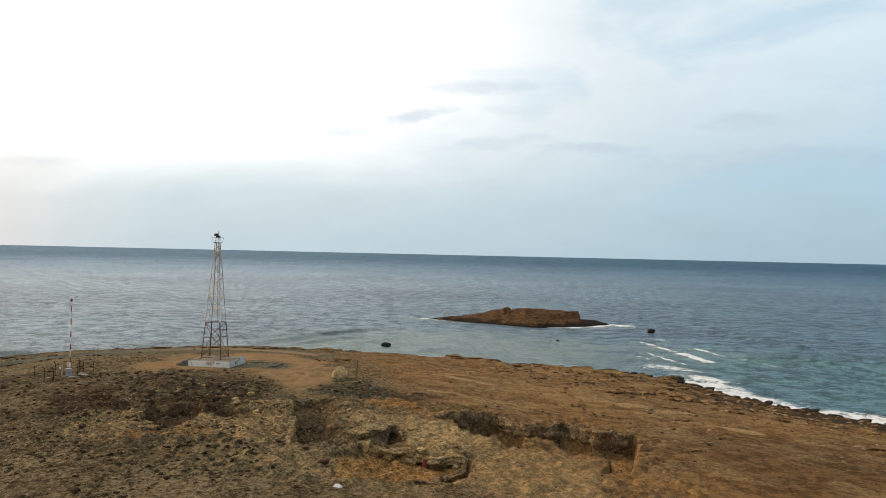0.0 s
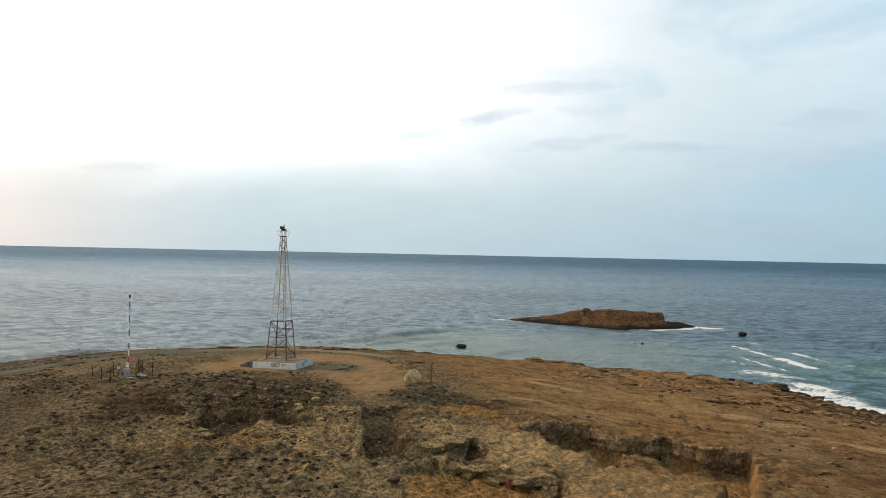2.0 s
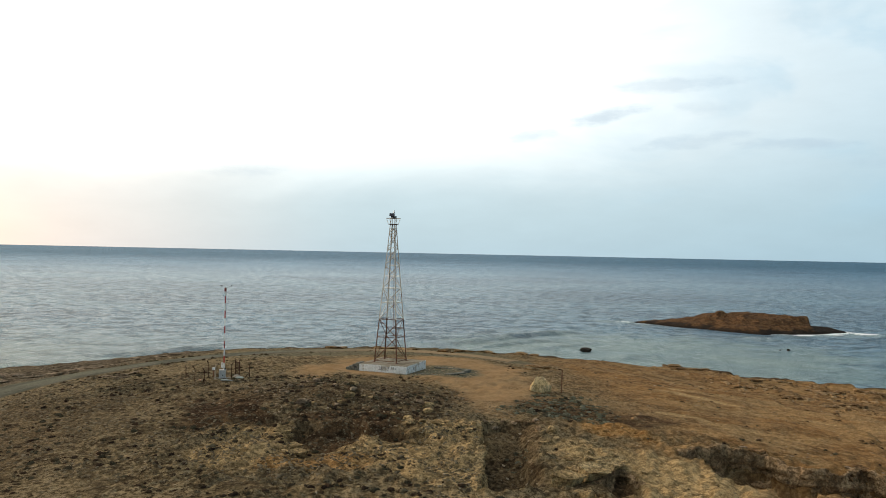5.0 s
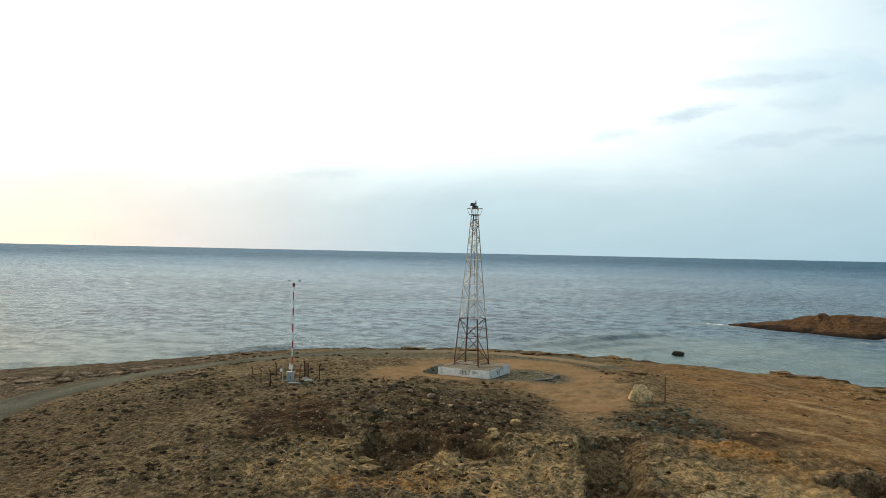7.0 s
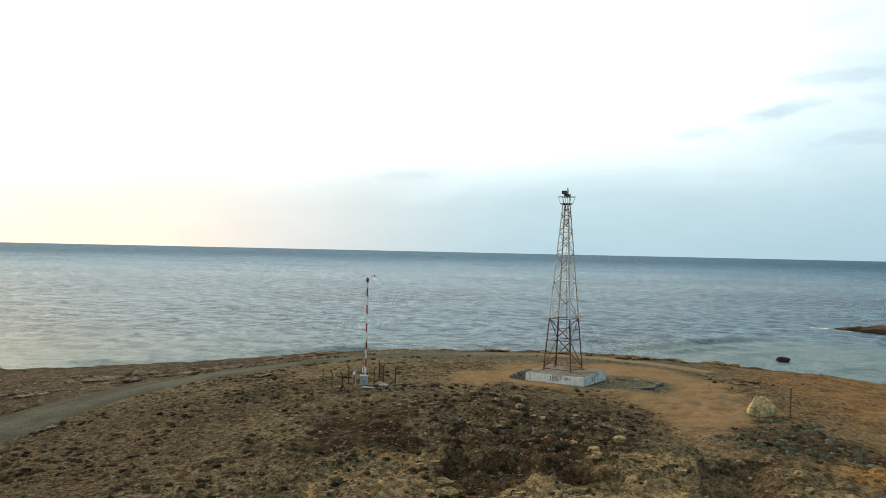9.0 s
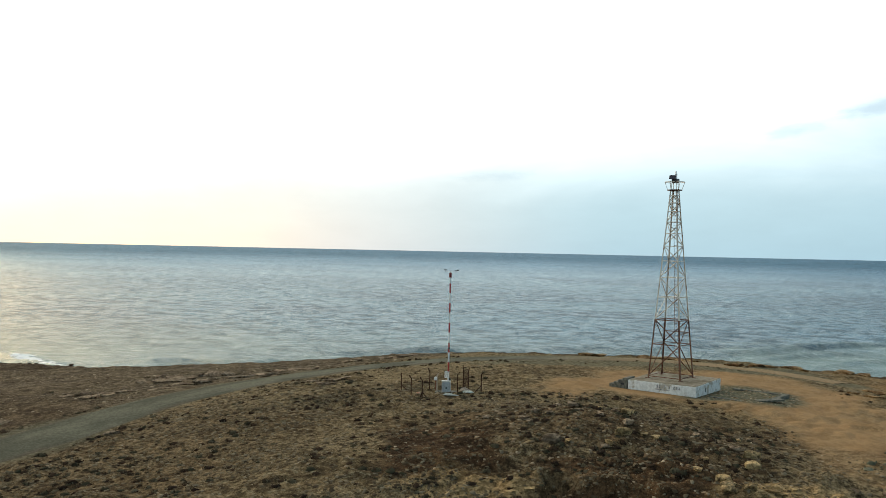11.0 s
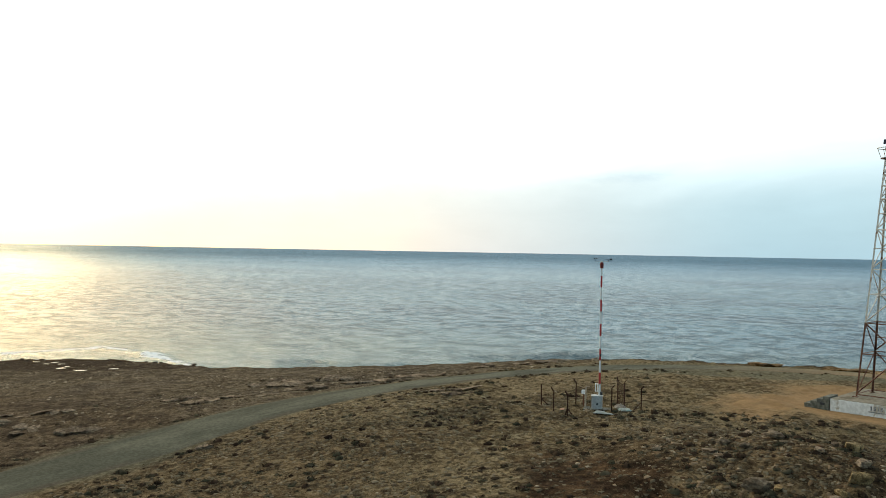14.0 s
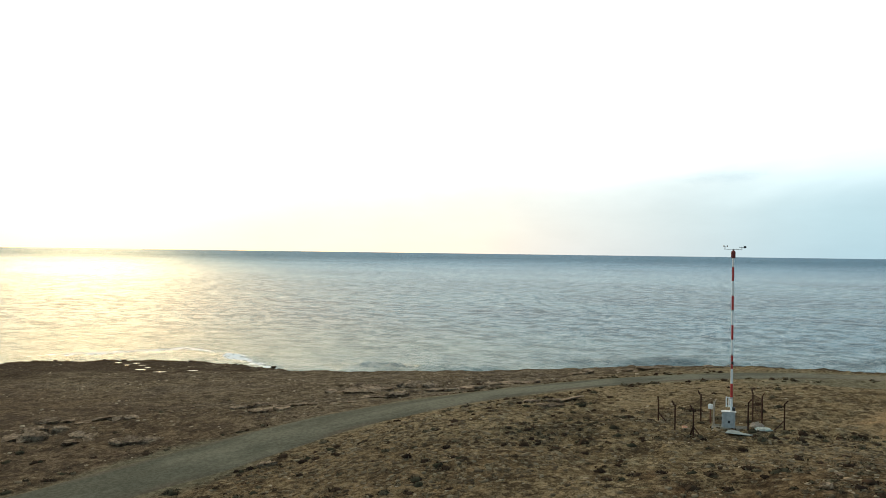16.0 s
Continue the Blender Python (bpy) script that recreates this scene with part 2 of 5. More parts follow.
def sea_material():
    m, n, b = surface("sea_water")
    where = n.add("TexCoord").outputs["Object"]
    swell = n.noise(where, 0.05, 4.0, 0.6, stretch=(0.8, 1.0, 1.0), warp=0.3)
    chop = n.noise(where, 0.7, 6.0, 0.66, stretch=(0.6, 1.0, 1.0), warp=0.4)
    ripple = n.noise(where, 2.2, 4.0, 0.6, stretch=(0.7, 1.0, 1.0))
    broad = n.noise(where, 0.16, 8.0, 0.74, warp=0.15)
    patch = n.noise(where, 0.011, 5.0, 0.62, stretch=(0.6, 1.0, 1.0), warp=0.6)
    shoal, foam = n.attr("shoal"), n.attr("foam")
    # light and shade of wave faces, long swell down to ripples, painted by noise
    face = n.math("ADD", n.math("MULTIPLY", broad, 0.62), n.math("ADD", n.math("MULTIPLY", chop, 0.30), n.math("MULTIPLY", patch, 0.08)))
    deep = n.mix(n.span(patch, 0.40, 0.60), (0.008, 0.062, 0.122), (0.013, 0.084, 0.148))
    c = n.mix(n.math("MULTIPLY", shoal, n.span(swell, 0.4, 0.6, 0.75, 1.0)), deep, (0.098, 0.160, 0.160))
    c = n.mix(n.math("MULTIPLY", n.attr("teal"), n.span(swell, 0.3, 0.7, 0.4, 1.0)), c, (0.012, 0.105, 0.120))
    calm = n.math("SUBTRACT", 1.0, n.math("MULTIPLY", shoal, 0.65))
    # troughs darkened and crests brightened in the water's own colour
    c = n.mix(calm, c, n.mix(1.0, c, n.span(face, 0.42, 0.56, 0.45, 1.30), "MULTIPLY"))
    lace = n.span(n.math("ADD", foam, n.math("MULTIPLY", n.math("SUBTRACT", n.noise(where, 0.6, 7.0, 0.75, warp=1.0), 0.5), 2.8)), 0.40, 0.72)
    c = n.mix(lace, c, (0.80, 0.84, 0.84))
    hgt = n.math("ADD", n.math("MULTIPLY", swell, 1.6), n.math("ADD", n.math("MULTIPLY", chop, 1.1), n.math("MULTIPLY", ripple, 0.25)))
    k = n.add("Bump")
    n.put(k.inputs["Height"], hgt)
    k.inputs["Distance"].default_value = 0.8
    offshore = n.add("VectorMath", operation="LENGTH")
    n.put(offshore.inputs[0], where)
    n.put(k.inputs["Strength"], n.span(offshore.outputs["Value"], 160.0, 900.0, 1.0, 0.6))
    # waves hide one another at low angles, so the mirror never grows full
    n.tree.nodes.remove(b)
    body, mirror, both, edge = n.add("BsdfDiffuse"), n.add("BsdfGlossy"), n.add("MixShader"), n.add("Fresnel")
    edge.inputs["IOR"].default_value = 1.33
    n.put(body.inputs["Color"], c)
    # reflection tinted bluer far out by distance alone
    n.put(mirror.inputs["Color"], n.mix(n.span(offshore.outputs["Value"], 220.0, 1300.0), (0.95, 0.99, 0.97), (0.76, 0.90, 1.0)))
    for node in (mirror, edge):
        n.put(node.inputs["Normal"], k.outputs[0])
    # the same noise brightens and dims the reflection, standing in for facets
    facet_shade = n.mix(calm, (1.0, 1.0, 1.0), n.span(face, 0.43, 0.55, 0.62, 1.24))
    gloss = n.math("MULTIPLY", n.span(edge.outputs[0], 0.0, 0.7, 0.03, 0.41), facet_shade)
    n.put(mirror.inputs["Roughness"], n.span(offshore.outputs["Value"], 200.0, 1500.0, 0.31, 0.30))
    # gloss lowered with distance, holding back the glitter towards the horizon
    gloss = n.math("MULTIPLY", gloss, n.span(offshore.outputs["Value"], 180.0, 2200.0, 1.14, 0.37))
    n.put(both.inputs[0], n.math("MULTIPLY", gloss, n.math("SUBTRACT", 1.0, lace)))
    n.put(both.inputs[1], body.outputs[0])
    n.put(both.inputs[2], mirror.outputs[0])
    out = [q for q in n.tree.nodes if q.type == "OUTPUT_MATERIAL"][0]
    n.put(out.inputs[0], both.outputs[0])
    return m


def track_material():
    m, n, b = surface("gravel_track")
    where = n.add("TexCoord").outputs["Object"]
    big, fine = n.noise(where, 0.25, 5.0, 0.6, stretch=(1.0, 0.35, 1.0)), n.noise(where, 4.0, 6.0, 0.7)
    c = n.mix(n.span(big, 0.42, 0.58), (0.072, 0.074, 0.054), (0.114, 0.113, 0.082))
    c = n.mix(n.attr("edge"), c, (0.105, 0.085, 0.060))
    c = n.mix(n.attr("dust"), c, (0.290, 0.205, 0.115))
    c = n.mix(1.0, c, n.span(fine, 0.38, 0.62, 0.8, 1.2), "MULTIPLY")
    n.put(b.inputs["Base Color"], c)
    b.inputs["Roughness"].default_value = 0.95
    b.inputs["Specular IOR Level"].default_value = 0.03
    bump(n, b, n.math("ADD", big, n.math("MULTIPLY", fine, 0.3)), 0.12, 0.5)
    return m


def rock_material(name, dark, light, lichen, weight="wet", hole_shade=0.6, relief=0.3):
    m, n, b = surface(name)
    where = n.add("TexCoord").outputs["Object"]
    world_at = n.add("NewGeometry").outputs["Position"]
    mid, fine = n.noise(world_at, 0.8, 5.0, 0.65, warp=0.5), n.noise(world_at, 4.0, 6.0, 0.7)
    beds = n.noise(world_at, 1.2, 5.0, 0.6, stretch=(0.3, 0.3, 4.0))
    c = n.mix(n.span(mid, 0.45, 0.55), dark, light)
    c = n.mix(n.math("MULTIPLY", n.span(beds, 0.50, 0.60), 0.7), c, lichen)
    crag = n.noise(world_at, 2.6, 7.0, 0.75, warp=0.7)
    # low spots of the crag relief painted dark, as shaded cavities
    c = n.mix(n.math("MULTIPLY", n.span(crag, 0.50, 0.43), hole_shade), c, (0.070, 0.052, 0.032))
    c = n.mix(n.attr(weight), c, (0.040, 0.031, 0.024))
    c = n.mix(1.0, c, n.math("ADD", 0.8, n.math("MULTIPLY", n.add("ObjectInfo").outputs["Random"], 0.4)), "MULTIPLY")
    c = n.mix(1.0, c, n.span(fine, 0.44, 0.56, 0.65, 1.28), "MULTIPLY")
    n.put(b.inputs["Base Color"], c)
    b.inputs["Roughness"].default_value = 0.95
    b.inputs["Specular IOR Level"].default_value = 0.05
    bump(n, b, n.math("ADD", n.math("ADD", mid, n.math("MULTIPLY", beds, 0.6)), n.math("ADD", n.math("MULTIPLY", fine, 0.4), crag)), relief, 1.0)
    return m


def island_material(name, *colours):
    """Small things joined in one mesh: each island takes one of the colours, or a shade between two of them."""
    m, n, b = surface(name)
    rnd = n.add("NewGeometry").outputs["Random Per Island"]
    c = colours[0]
    for k, colour in enumerate(colours[1:]):
        step = 1.0 / (len(colours) - 1)
        c = n.mix(n.span(rnd, k * step, (k + 1) * step), c, colour)
    n.put(b.inputs["Base Color"], c)
    b.inputs["Roughness"].default_value = 0.95
    b.inputs["Specular IOR Level"].default_value = 0.03
    return m


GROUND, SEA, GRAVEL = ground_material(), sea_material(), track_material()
ROCK = rock_material("weathered_rock", (0.165, 0.120, 0.078), (0.310, 0.232, 0.152), (0.27, 0.210, 0.145), hole_shade=0.3)
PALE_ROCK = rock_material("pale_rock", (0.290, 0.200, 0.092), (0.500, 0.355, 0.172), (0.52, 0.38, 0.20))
EAST_ROCK = rock_material("ochre_rock", (0.170, 0.095, 0.042), (0.330, 0.205, 0.098), (0.34, 0.235, 0.125), hole_shade=0.4)
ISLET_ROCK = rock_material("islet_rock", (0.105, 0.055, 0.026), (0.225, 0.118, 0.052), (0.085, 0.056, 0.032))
WET_ROCK = rock_material("wet_rock", (0.030, 0.025, 0.021), (0.062, 0.050, 0.040), (0.045, 0.045, 0.035))
BOULDER = rock_material("limestone_boulder", (0.48, 0.345, 0.17), (0.62, 0.46, 0.25), (0.50, 0.36, 0.18), hole_shade=0.05, relief=0.08)
SHRUB = island_material("shrub_leaves", (0.020, 0.013, 0.009), (0.048, 0.031, 0.019), (0.042, 0.040, 0.024), (0.110, 0.092, 0.058))
GREY_SHRUB = island_material("grey_shrub_leaves", (0.052, 0.045, 0.030), (0.098, 0.100, 0.066), (0.175, 0.175, 0.125))
TUFT = island_material("dry_tuft_leaves", (0.075, 0.056, 0.034), (0.130, 0.112, 0.070), (0.190, 0.160, 0.102))
PEBBLE = island_material("loose_stones", (0.11, 0.080, 0.045), (0.22, 0.165, 0.100), (0.36, 0.295, 0.200))
CLOD = island_material("earth_clods", (0.060, 0.045, 0.028), (0.125, 0.097, 0.060), (0.200, 0.165, 0.108))
HEAP_STONE = island_material("heap_stones", (0.078, 0.048, 0.027), (0.158, 0.104, 0.058), (0.270, 0.200, 0.125))
RUDDY_STONES = island_material("ruddy_stones", (0.070, 0.042, 0.022), (0.190, 0.115, 0.055), (0.330, 0.225, 0.120))
PIT_FACE = rock_material("pit_face", (0.190, 0.122, 0.064), (0.380, 0.258, 0.142), (0.290, 0.200, 0.110), hole_shade=0.3)
RUST = plain("rusty_steel", (0.100, 0.040, 0.022), (0.170, 0.074, 0.040), 0.12, 0.75, 0.2, 0.003, (0.060, 0.022, 0.014), 0.7)
FADED = plain("faded_painted_steel", (0.52, 0.46, 0.38), (0.66, 0.61, 0.53), 0.15, 0.65, 0.1, 0.002, (0.26, 0.130, 0.070), 0.6, (0.58, 0.66))
DARK_STEEL = plain("dark_rusty_steel", (0.028, 0.016, 0.012), (0.060, 0.030, 0.020), 0.1, 0.8, 0.2)
WHITEWASH = plain("whitewashed_concrete", (0.62, 0.61, 0.57), (0.74, 0.73, 0.69), 0.25, 0.85, 0.0, 0.004, (0.42, 0.37, 0.29), 0.9, (0.54, 0.64))
CONCRETE = plain("weathered_concrete", (0.205, 0.180, 0.130), (0.285, 0.250, 0.185), 0.3, 0.92, 0.0, 0.006, (0.150, 0.125, 0.085), 1.4)
GREY_BLOCK = plain("grey_block", (0.105, 0.104, 0.082), (0.175, 0.170, 0.135), 0.2, 0.92, 0.0, 0.006, (0.10, 0.10, 0.088), 0.8)
DRUM_RED = plain("rusted_red_paint", (0.130, 0.014, 0.012), (0.190, 0.026, 0.018), 0.2, 0.7, 0.0, 0.003, (0.09, 0.03, 0.018), 0.4)
RED_PAINT = plain("red_paint", (0.360, 0.022, 0.018), (0.430, 0.036, 0.028), 0.3, 0.5, 0.0, 0.001, (0.22, 0.03, 0.02), 0.6, (0.57, 0.68))
WHITE_PAINT = plain("white_paint", (0.74, 0.74, 0.72), (0.80, 0.80, 0.78), 0.3, 0.5, 0.0, 0.001, (0.55, 0.50, 0.43), 0.5, (0.58, 0.70))
GREY_BOX = plain("galvanised_sheet", (0.38, 0.39, 0.38), (0.47, 0.48, 0.47), 0.2, 0.5, 0.3, 0.001, (0.40, 0.38, 0.34), 0.5)
BLACK = plain("black_plastic", (0.012, 0.012, 0.014), (0.022, 0.022, 0.024), 0.2, 0.45)
SOLAR = plain("solar_glass", (0.008, 0.010, 0.020), (0.014, 0.016, 0.030), 0.3, 0.15)
CLOTH = plain("bleached_cloth", (0.36, 0.38, 0.33), (0.52, 0.53, 0.47), 0.2, 0.9, 0.0, 0.01, (0.32, 0.42, 0.36), 0.5)
ORANGE_CLOTH = plain("orange_cloth", (0.42, 0.19, 0.10), (0.50, 0.33, 0.23), 0.2, 0.9, 0.0, 0.01)
OLD_WOOD = plain("bleached_wood", (0.30, 0.245, 0.185), (0.40, 0.335, 0.26), 0.15, 0.85)
SHEET = plain("weathered_sheet", (0.19, 0.22, 0.21), (0.27, 0.30, 0.28), 0.3, 0.9)
PAINT_MARK = plain("black_paint_mark", (0.14, 0.14, 0.14), (0.40, 0.39, 0.37), 0.08, 0.8)
POOL = plain("still_water", (0.05, 0.06, 0.06), (0.07, 0.08, 0.08), 1.0, 0.06)


# ---- ground heights ----
# crest of the coast, from the south-west round the cape to the south-east: x, y, z
CREST = [(-150, -120, 1.2), (-158, 40, 1.2), (-163, 92, 1.2), (-166, 108, 1.2), (-163, 114, 1.2), (-155, 129, 1.2), (-141, 132, 1.6), (-123, 130, 2.8), (-103, 140, 4.0),
         (-87, 146, 5.5), (-75, 147, 7.0), (-61, 149, 8.0), (-45, 155, 8.4), (-30, 157, 8.4), (-18, 157, 8.0), (-8, 163, 7.0), (2, 171, 5.5),
         (13, 169, 5.0), (25, 172, 4.0), (37, 171, 3.2), (48, 172, 2.0), (55, 155, 1.3), (60, 145, 1.2), (66, 138, 1.2), (71, 131, 1.2), (88, 105, 1.2), (105, 50, 1.2), (125, -120, 1.2)]
# levels of the plateau
LEVELS = [(-47.8, 107.8, 10.0), (-34, 123, 10.0), (-12, 115, 9.4), (-21.5, 97, 9.9), (-17, 90, 9.8), (0, 96, 8.7), (-5, 89, 8.8), (21, 97, 6.8), (1, 107, 8.6), (6, 90.5, 7.9), (10, 85, 7.6), (7, 146, 6.2), (27, 134, 5.3), (20, 149, 4.9),
          (-61.6, 109, 9.2), (-87, 111, 6.4), (-80, 98, 7.3), (-79, 88, 6.8), (-91, 90, 5.9), (-41, 90, 10.0), (-40, 76, 8.7), (-62, 86, 7.3), (-50, 88, 9.1)]
OUTER_LEVELS = [(-67, 90, 7.2), (-60, 91, 8.2), (2, 66, 7.9), (30, 65, 6.2), (-20, 62, 8.8), (-60, 60, 6.5), (40, 112, 4.8), (35, 141, 3.8), (-110, 105, 4.2), (0, 0, 8.5), (-60, 0, 6.0), (60, 0, 6.0)]


def thin_plate(points):
    """A smooth surface through the points, as a function of x and y."""
    p = np.array(points, float)
    n = len(p)

    def kernel(dx, dy):
        r2 = (dx * dx + dy * dy) / 400.0
        return r2 * np.log(r2 + 1e-9)

    a = np.zeros((n + 3, n + 3))
    a[:n, :n] = kernel(p[:, None, 0] - p[None, :, 0], p[:, None, 1] - p[None, :, 1]) + np.eye(n) * 0.02
    a[:n, n:] = np.c_[np.ones(n), p[:, :2] / 20]
    a[n:, :n] = a[:n, n:].T
    w = np.linalg.solve(a, np.r_[p[:, 2], 0, 0, 0])

    def surface(x, y):
        z = w[n] + w[n + 1] * x / 20 + w[n + 2] * y / 20
        for (px, py, _), k in zip(p, w):
            z = z + k * kernel(x - px, y - py)
        return z
    return surface


def inside(x, y, ring):
    """Signed distance to a closed ring of corners: positive inside."""
    x, y = np.asarray(x, float), np.asarray(y, float)
    best, odd = np.full(x.shape, 1e9), np.zeros(x.shape, bool)
    for (ax, ay), (bx, by) in zip(ring, ring[1:] + ring[:1]):
        ex, ey = bx - ax, by - ay
        t = np.clip(((x - ax) * ex + (y - ay) * ey) / (ex * ex + ey * ey), 0, 1)
        best = np.minimum(best, np.hypot(x - ax - t * ex, y - ay - t * ey))
        if ay != by:
            odd ^= ((ay > y) != (by > y)) & (x < (bx - ax) * (y - ay) / (by - ay) + ax)
    return np.where(odd, best, -best)


def smooth(v, a, b):
    t = np.clip((v - a) / (b - a), 0, 1)
    return t * t * (3 - 2 * t)


class Grain:
    """Value noise on a lattice: smooth, repeatable and fast."""

    def __init__(self, seed):
        self.table = np.random.RandomState(seed).rand(256, 256)

    def at(self, x, y, size):
        u, v = np.asarray(x) / size + 71.3, np.asarray(y) / size + 19.7
        i, j = np.floor(u).astype(int), np.floor(v).astype(int)
        fu, fv = u - i, v - j
        fu, fv = fu * fu * (3 - 2 * fu), fv * fv * (3 - 2 * fv)
        t = self.table
        a, b = t[i % 256, j % 256], t[(i + 1) % 256, j % 256]
        c, d = t[i % 256, (j + 1) % 256], t[(i + 1) % 256, (j + 1) % 256]
        return (a + (b - a) * fu) * (1 - fv) + (c + (d - c) * fu) * fv - 0.5

    def fractal(self, x, y, size, octaves=4, gain=0.5):
        s, k = 0, 1.0
        for o in range(octaves):
            s = s + k * self.at(x + 13.1 * o, y - 7.7 * o, size / 2 ** o)
            k *= gain
        return s


grain, grain2 = Grain(3), Grain(8)
plateau = thin_plate(CREST + LEVELS + OUTER_LEVELS)
LAND = [(x, y) for x, y, _ in CREST]

# dug hollows among the ruins: corners, depth, width of the wall's slope, unevenness of the rim, and a floor that falls from one point to another
PIT_WEST = [(-16.9, 94.2), (-15.5, 88.1), (-14.4, 82.4), (-13.5, 77.0), (-11.5, 77.9), (-9.9, 79.7), (-9.4, 81.7), (-10.5, 86.1), (-11.3, 92.6), (-11.9, 97.0), (-14.5, 96.6)]
PIT_EAST = [(-0.6, 93.0), (1.7, 96.0), (4.3, 97.5), (7.3, 98.2), (8.3, 96.0), (9.8, 95.0), (12.7, 95.7), (14.0, 98.0), (15.5, 97.0), (18.0, 94.6), (21.6, 95.4), (22.6, 95.0), (20.8, 86.6), (18.0, 78.6), (15.4, 77.7),
            (17.0, 82.2), (12.9, 81.8), (13.0, 84.5), (12.4, 88.2), (11.6, 89.5), (8.9, 87.7), (8.2, 83.2), (6.4, 82.9), (6.2, 87.4), (3.8, 87.7), (2.3, 89.3), (1.6, 92.6), (-0.6, 92.3)]
PIT_SOUTH = [(-9.6, 76.4), (-7.6, 79.2), (-6.1, 79.6), (-4.6, 78.8), (-3.2, 78.6), (-1.6, 78.2), (-0.8, 77.2), (1.3, 78.2), (3.1, 77.8), (3.6, 75.0), (2.0, 71.0), (-1.0, 68.4), (-4.0, 67.6), (-8.1, 68.4), (-10.4, 72.0)]
STEP_SOUTH = [(-2.1, 70.6), (-0.3, 72.6), (1.2, 75.4), (3.0, 77.2), (3.4, 74.6), (1.8, 70.8), (-1.0, 68.6)]
CAVE = [(-6.2, 82.2), (-5.4, 86.2), (-4.2, 86.6), (-3.2, 84.0), (-3.0, 81.2), (-4.8, 80.4)]
BOWL = [(-31.2, 88.6), (-25.2, 89.4), (-20.4, 88.8), (-19.0, 89.2), (-19.8, 86.6), (-24.5, 86.2), (-25.6, 82.4), (-26.4, 80.6), (-28.2, 80.2), (-30.4, 84.6)]
HOLLOWS = [(PIT_WEST, 1.9, 0.2, 0.35, (-13.5, 98.0, -12.5, 89.0)), (PIT_EAST, 2.5, 0.2, 0.4, None), (PIT_SOUTH, 1.1, 0.25, 0.5, (-8.5, 69.5, -1.5, 76.0)), (STEP_SOUTH, 0.5, 0.2, 0.4, None), (CAVE, 0.9, 0.6, 0.6, None), (BOWL, 1.0, 1.0, 0.8, None)]

# middle line of the gravel track, x, y and half width
TRACK = [(-40, -60, 2.8), (-60, 30, 2.8), (-69.5, 62, 3.3), (-71.4, 78, 3.5), (-72.0, 88, 3.6), (-72.3, 96, 3.5), (-71.8, 103, 3.5), (-71.0, 109, 3.4), (-69.4, 118, 3.5), (-66.8, 128, 3.6), (-62.0, 136.5, 3.8),
         (-55.5, 142.5, 3.6), (-47, 146.6, 3.2), (-38, 148.6, 2.6), (-29, 147.5, 2.2), (-20, 143, 2.0)]


def off_track(x, y):
    """Distance beyond the track's edge: negative on the track."""
    best = np.full(np.shape(x), 1e9)
    for (ax, ay, aw), (bx, by, bw) in zip(TRACK, TRACK[1:]):
        ex, ey = bx - ax, by - ay
        t = np.clip(((x - ax) * ex + (y - ay) * ey) / (ex * ex + ey * ey), 0, 1)
        best = np.minimum(best, np.hypot(x - ax - t * ex, y - ay - t * ey) - (aw + (bw - aw) * t))
    return best



def height(x, y, fine=True):
    """Height of the ground over the sea."""
    x, y = np.asarray(x, float), np.asarray(y, float)
    z = plateau(x, y)
    # spoil heap south of the tower
    mx, my = x + 31.0, y - 98.5
    z = z + 1.55 * np.exp(-(mx * mx / 75 + my * my / 26))
    if fine:
        level = smooth(np.hypot(x + 32.6, y - 122.1), 4.5, 8.5)
        z = z - 0.12 * (1 - level)
        calm = smooth(off_track(x, y), 0.0, 2.5) * level
        z = z + calm * (0.35 * grain.fractal(x, y, 9.0, 3) + 0.22 * grain2.fractal(x, y, 2.2, 4))
        hummock = smooth(x, 0.0, -14.0) * (0.25 + 0.75 * smooth(grain.fractal(x, y, 11.0, 2), -0.2, 0.2))
        z = z + calm * hummock * 0.34 * np.abs(grain2.fractal(x + 40, y, 1.5, 3))
        # broken rock round the ruins
        ruin = smooth(inside(x, y, [(-37, 92), (-12, 99), (3, 101), (24, 100), (25, 66), (-14, 66), (-38, 74)]), -4.0, 3.0)
        z = z + ruin * (0.75 * np.abs(grain.fractal(x - 3, y + 2, 2.6, 5)) + 0.45 * np.abs(grain2.fractal(x, y, 1.1, 3)) - 0.25)
    # beds of rock that step down the eastern slope to the sea
    if fine:
        bedded = smooth(x + 0.15 * (y - 120), 4.0, 22.0) * smooth(y + 0.2 * x, 96.0, 112.0) * smooth(grain.fractal(x * 0.6, y, 14.0, 3), -0.22, 0.12)
        q = (z + 1.5 * grain.fractal(x, y, 22.0, 3)) / 0.55
        part_of = q - np.floor(q)
        z = z + bedded * 0.42 * (smooth(part_of, 0.36, 0.64) - part_of)
    for ring, depth, wall, rough, fall in HOLLOWS:
        d = inside(x, y, ring) + (rough * grain.fractal(x + 5, y, 2.1, 4) if fine else 0)
        if fall:
            ex, ey = fall[2] - fall[0], fall[3] - fall[1]
            depth = depth * (0.15 + 0.85 * np.clip(((x - fall[0]) * ex + (y - fall[1]) * ey) / (ex * ex + ey * ey), 0, 1))
        if ring is PIT_WEST:
            wall = wall + 2.2 * smooth(x + 0.15 * (y - 77), -12.4, -9.6)
        z = z - depth * smooth(d, -0.1, wall)
    d = inside(x, y, LAND)
    if fine:
        d = d + 1.6 * grain.fractal(x, y, 5.0, 4)
        near = smooth(d, 9.0, 1.0) * smooth(d, -2.0, 0.5)
        z = z + near * (0.25 + 0.55 * smooth(x, 10.0, 40.0)) * np.abs(grain2.fractal(x, y, 2.2, 3))
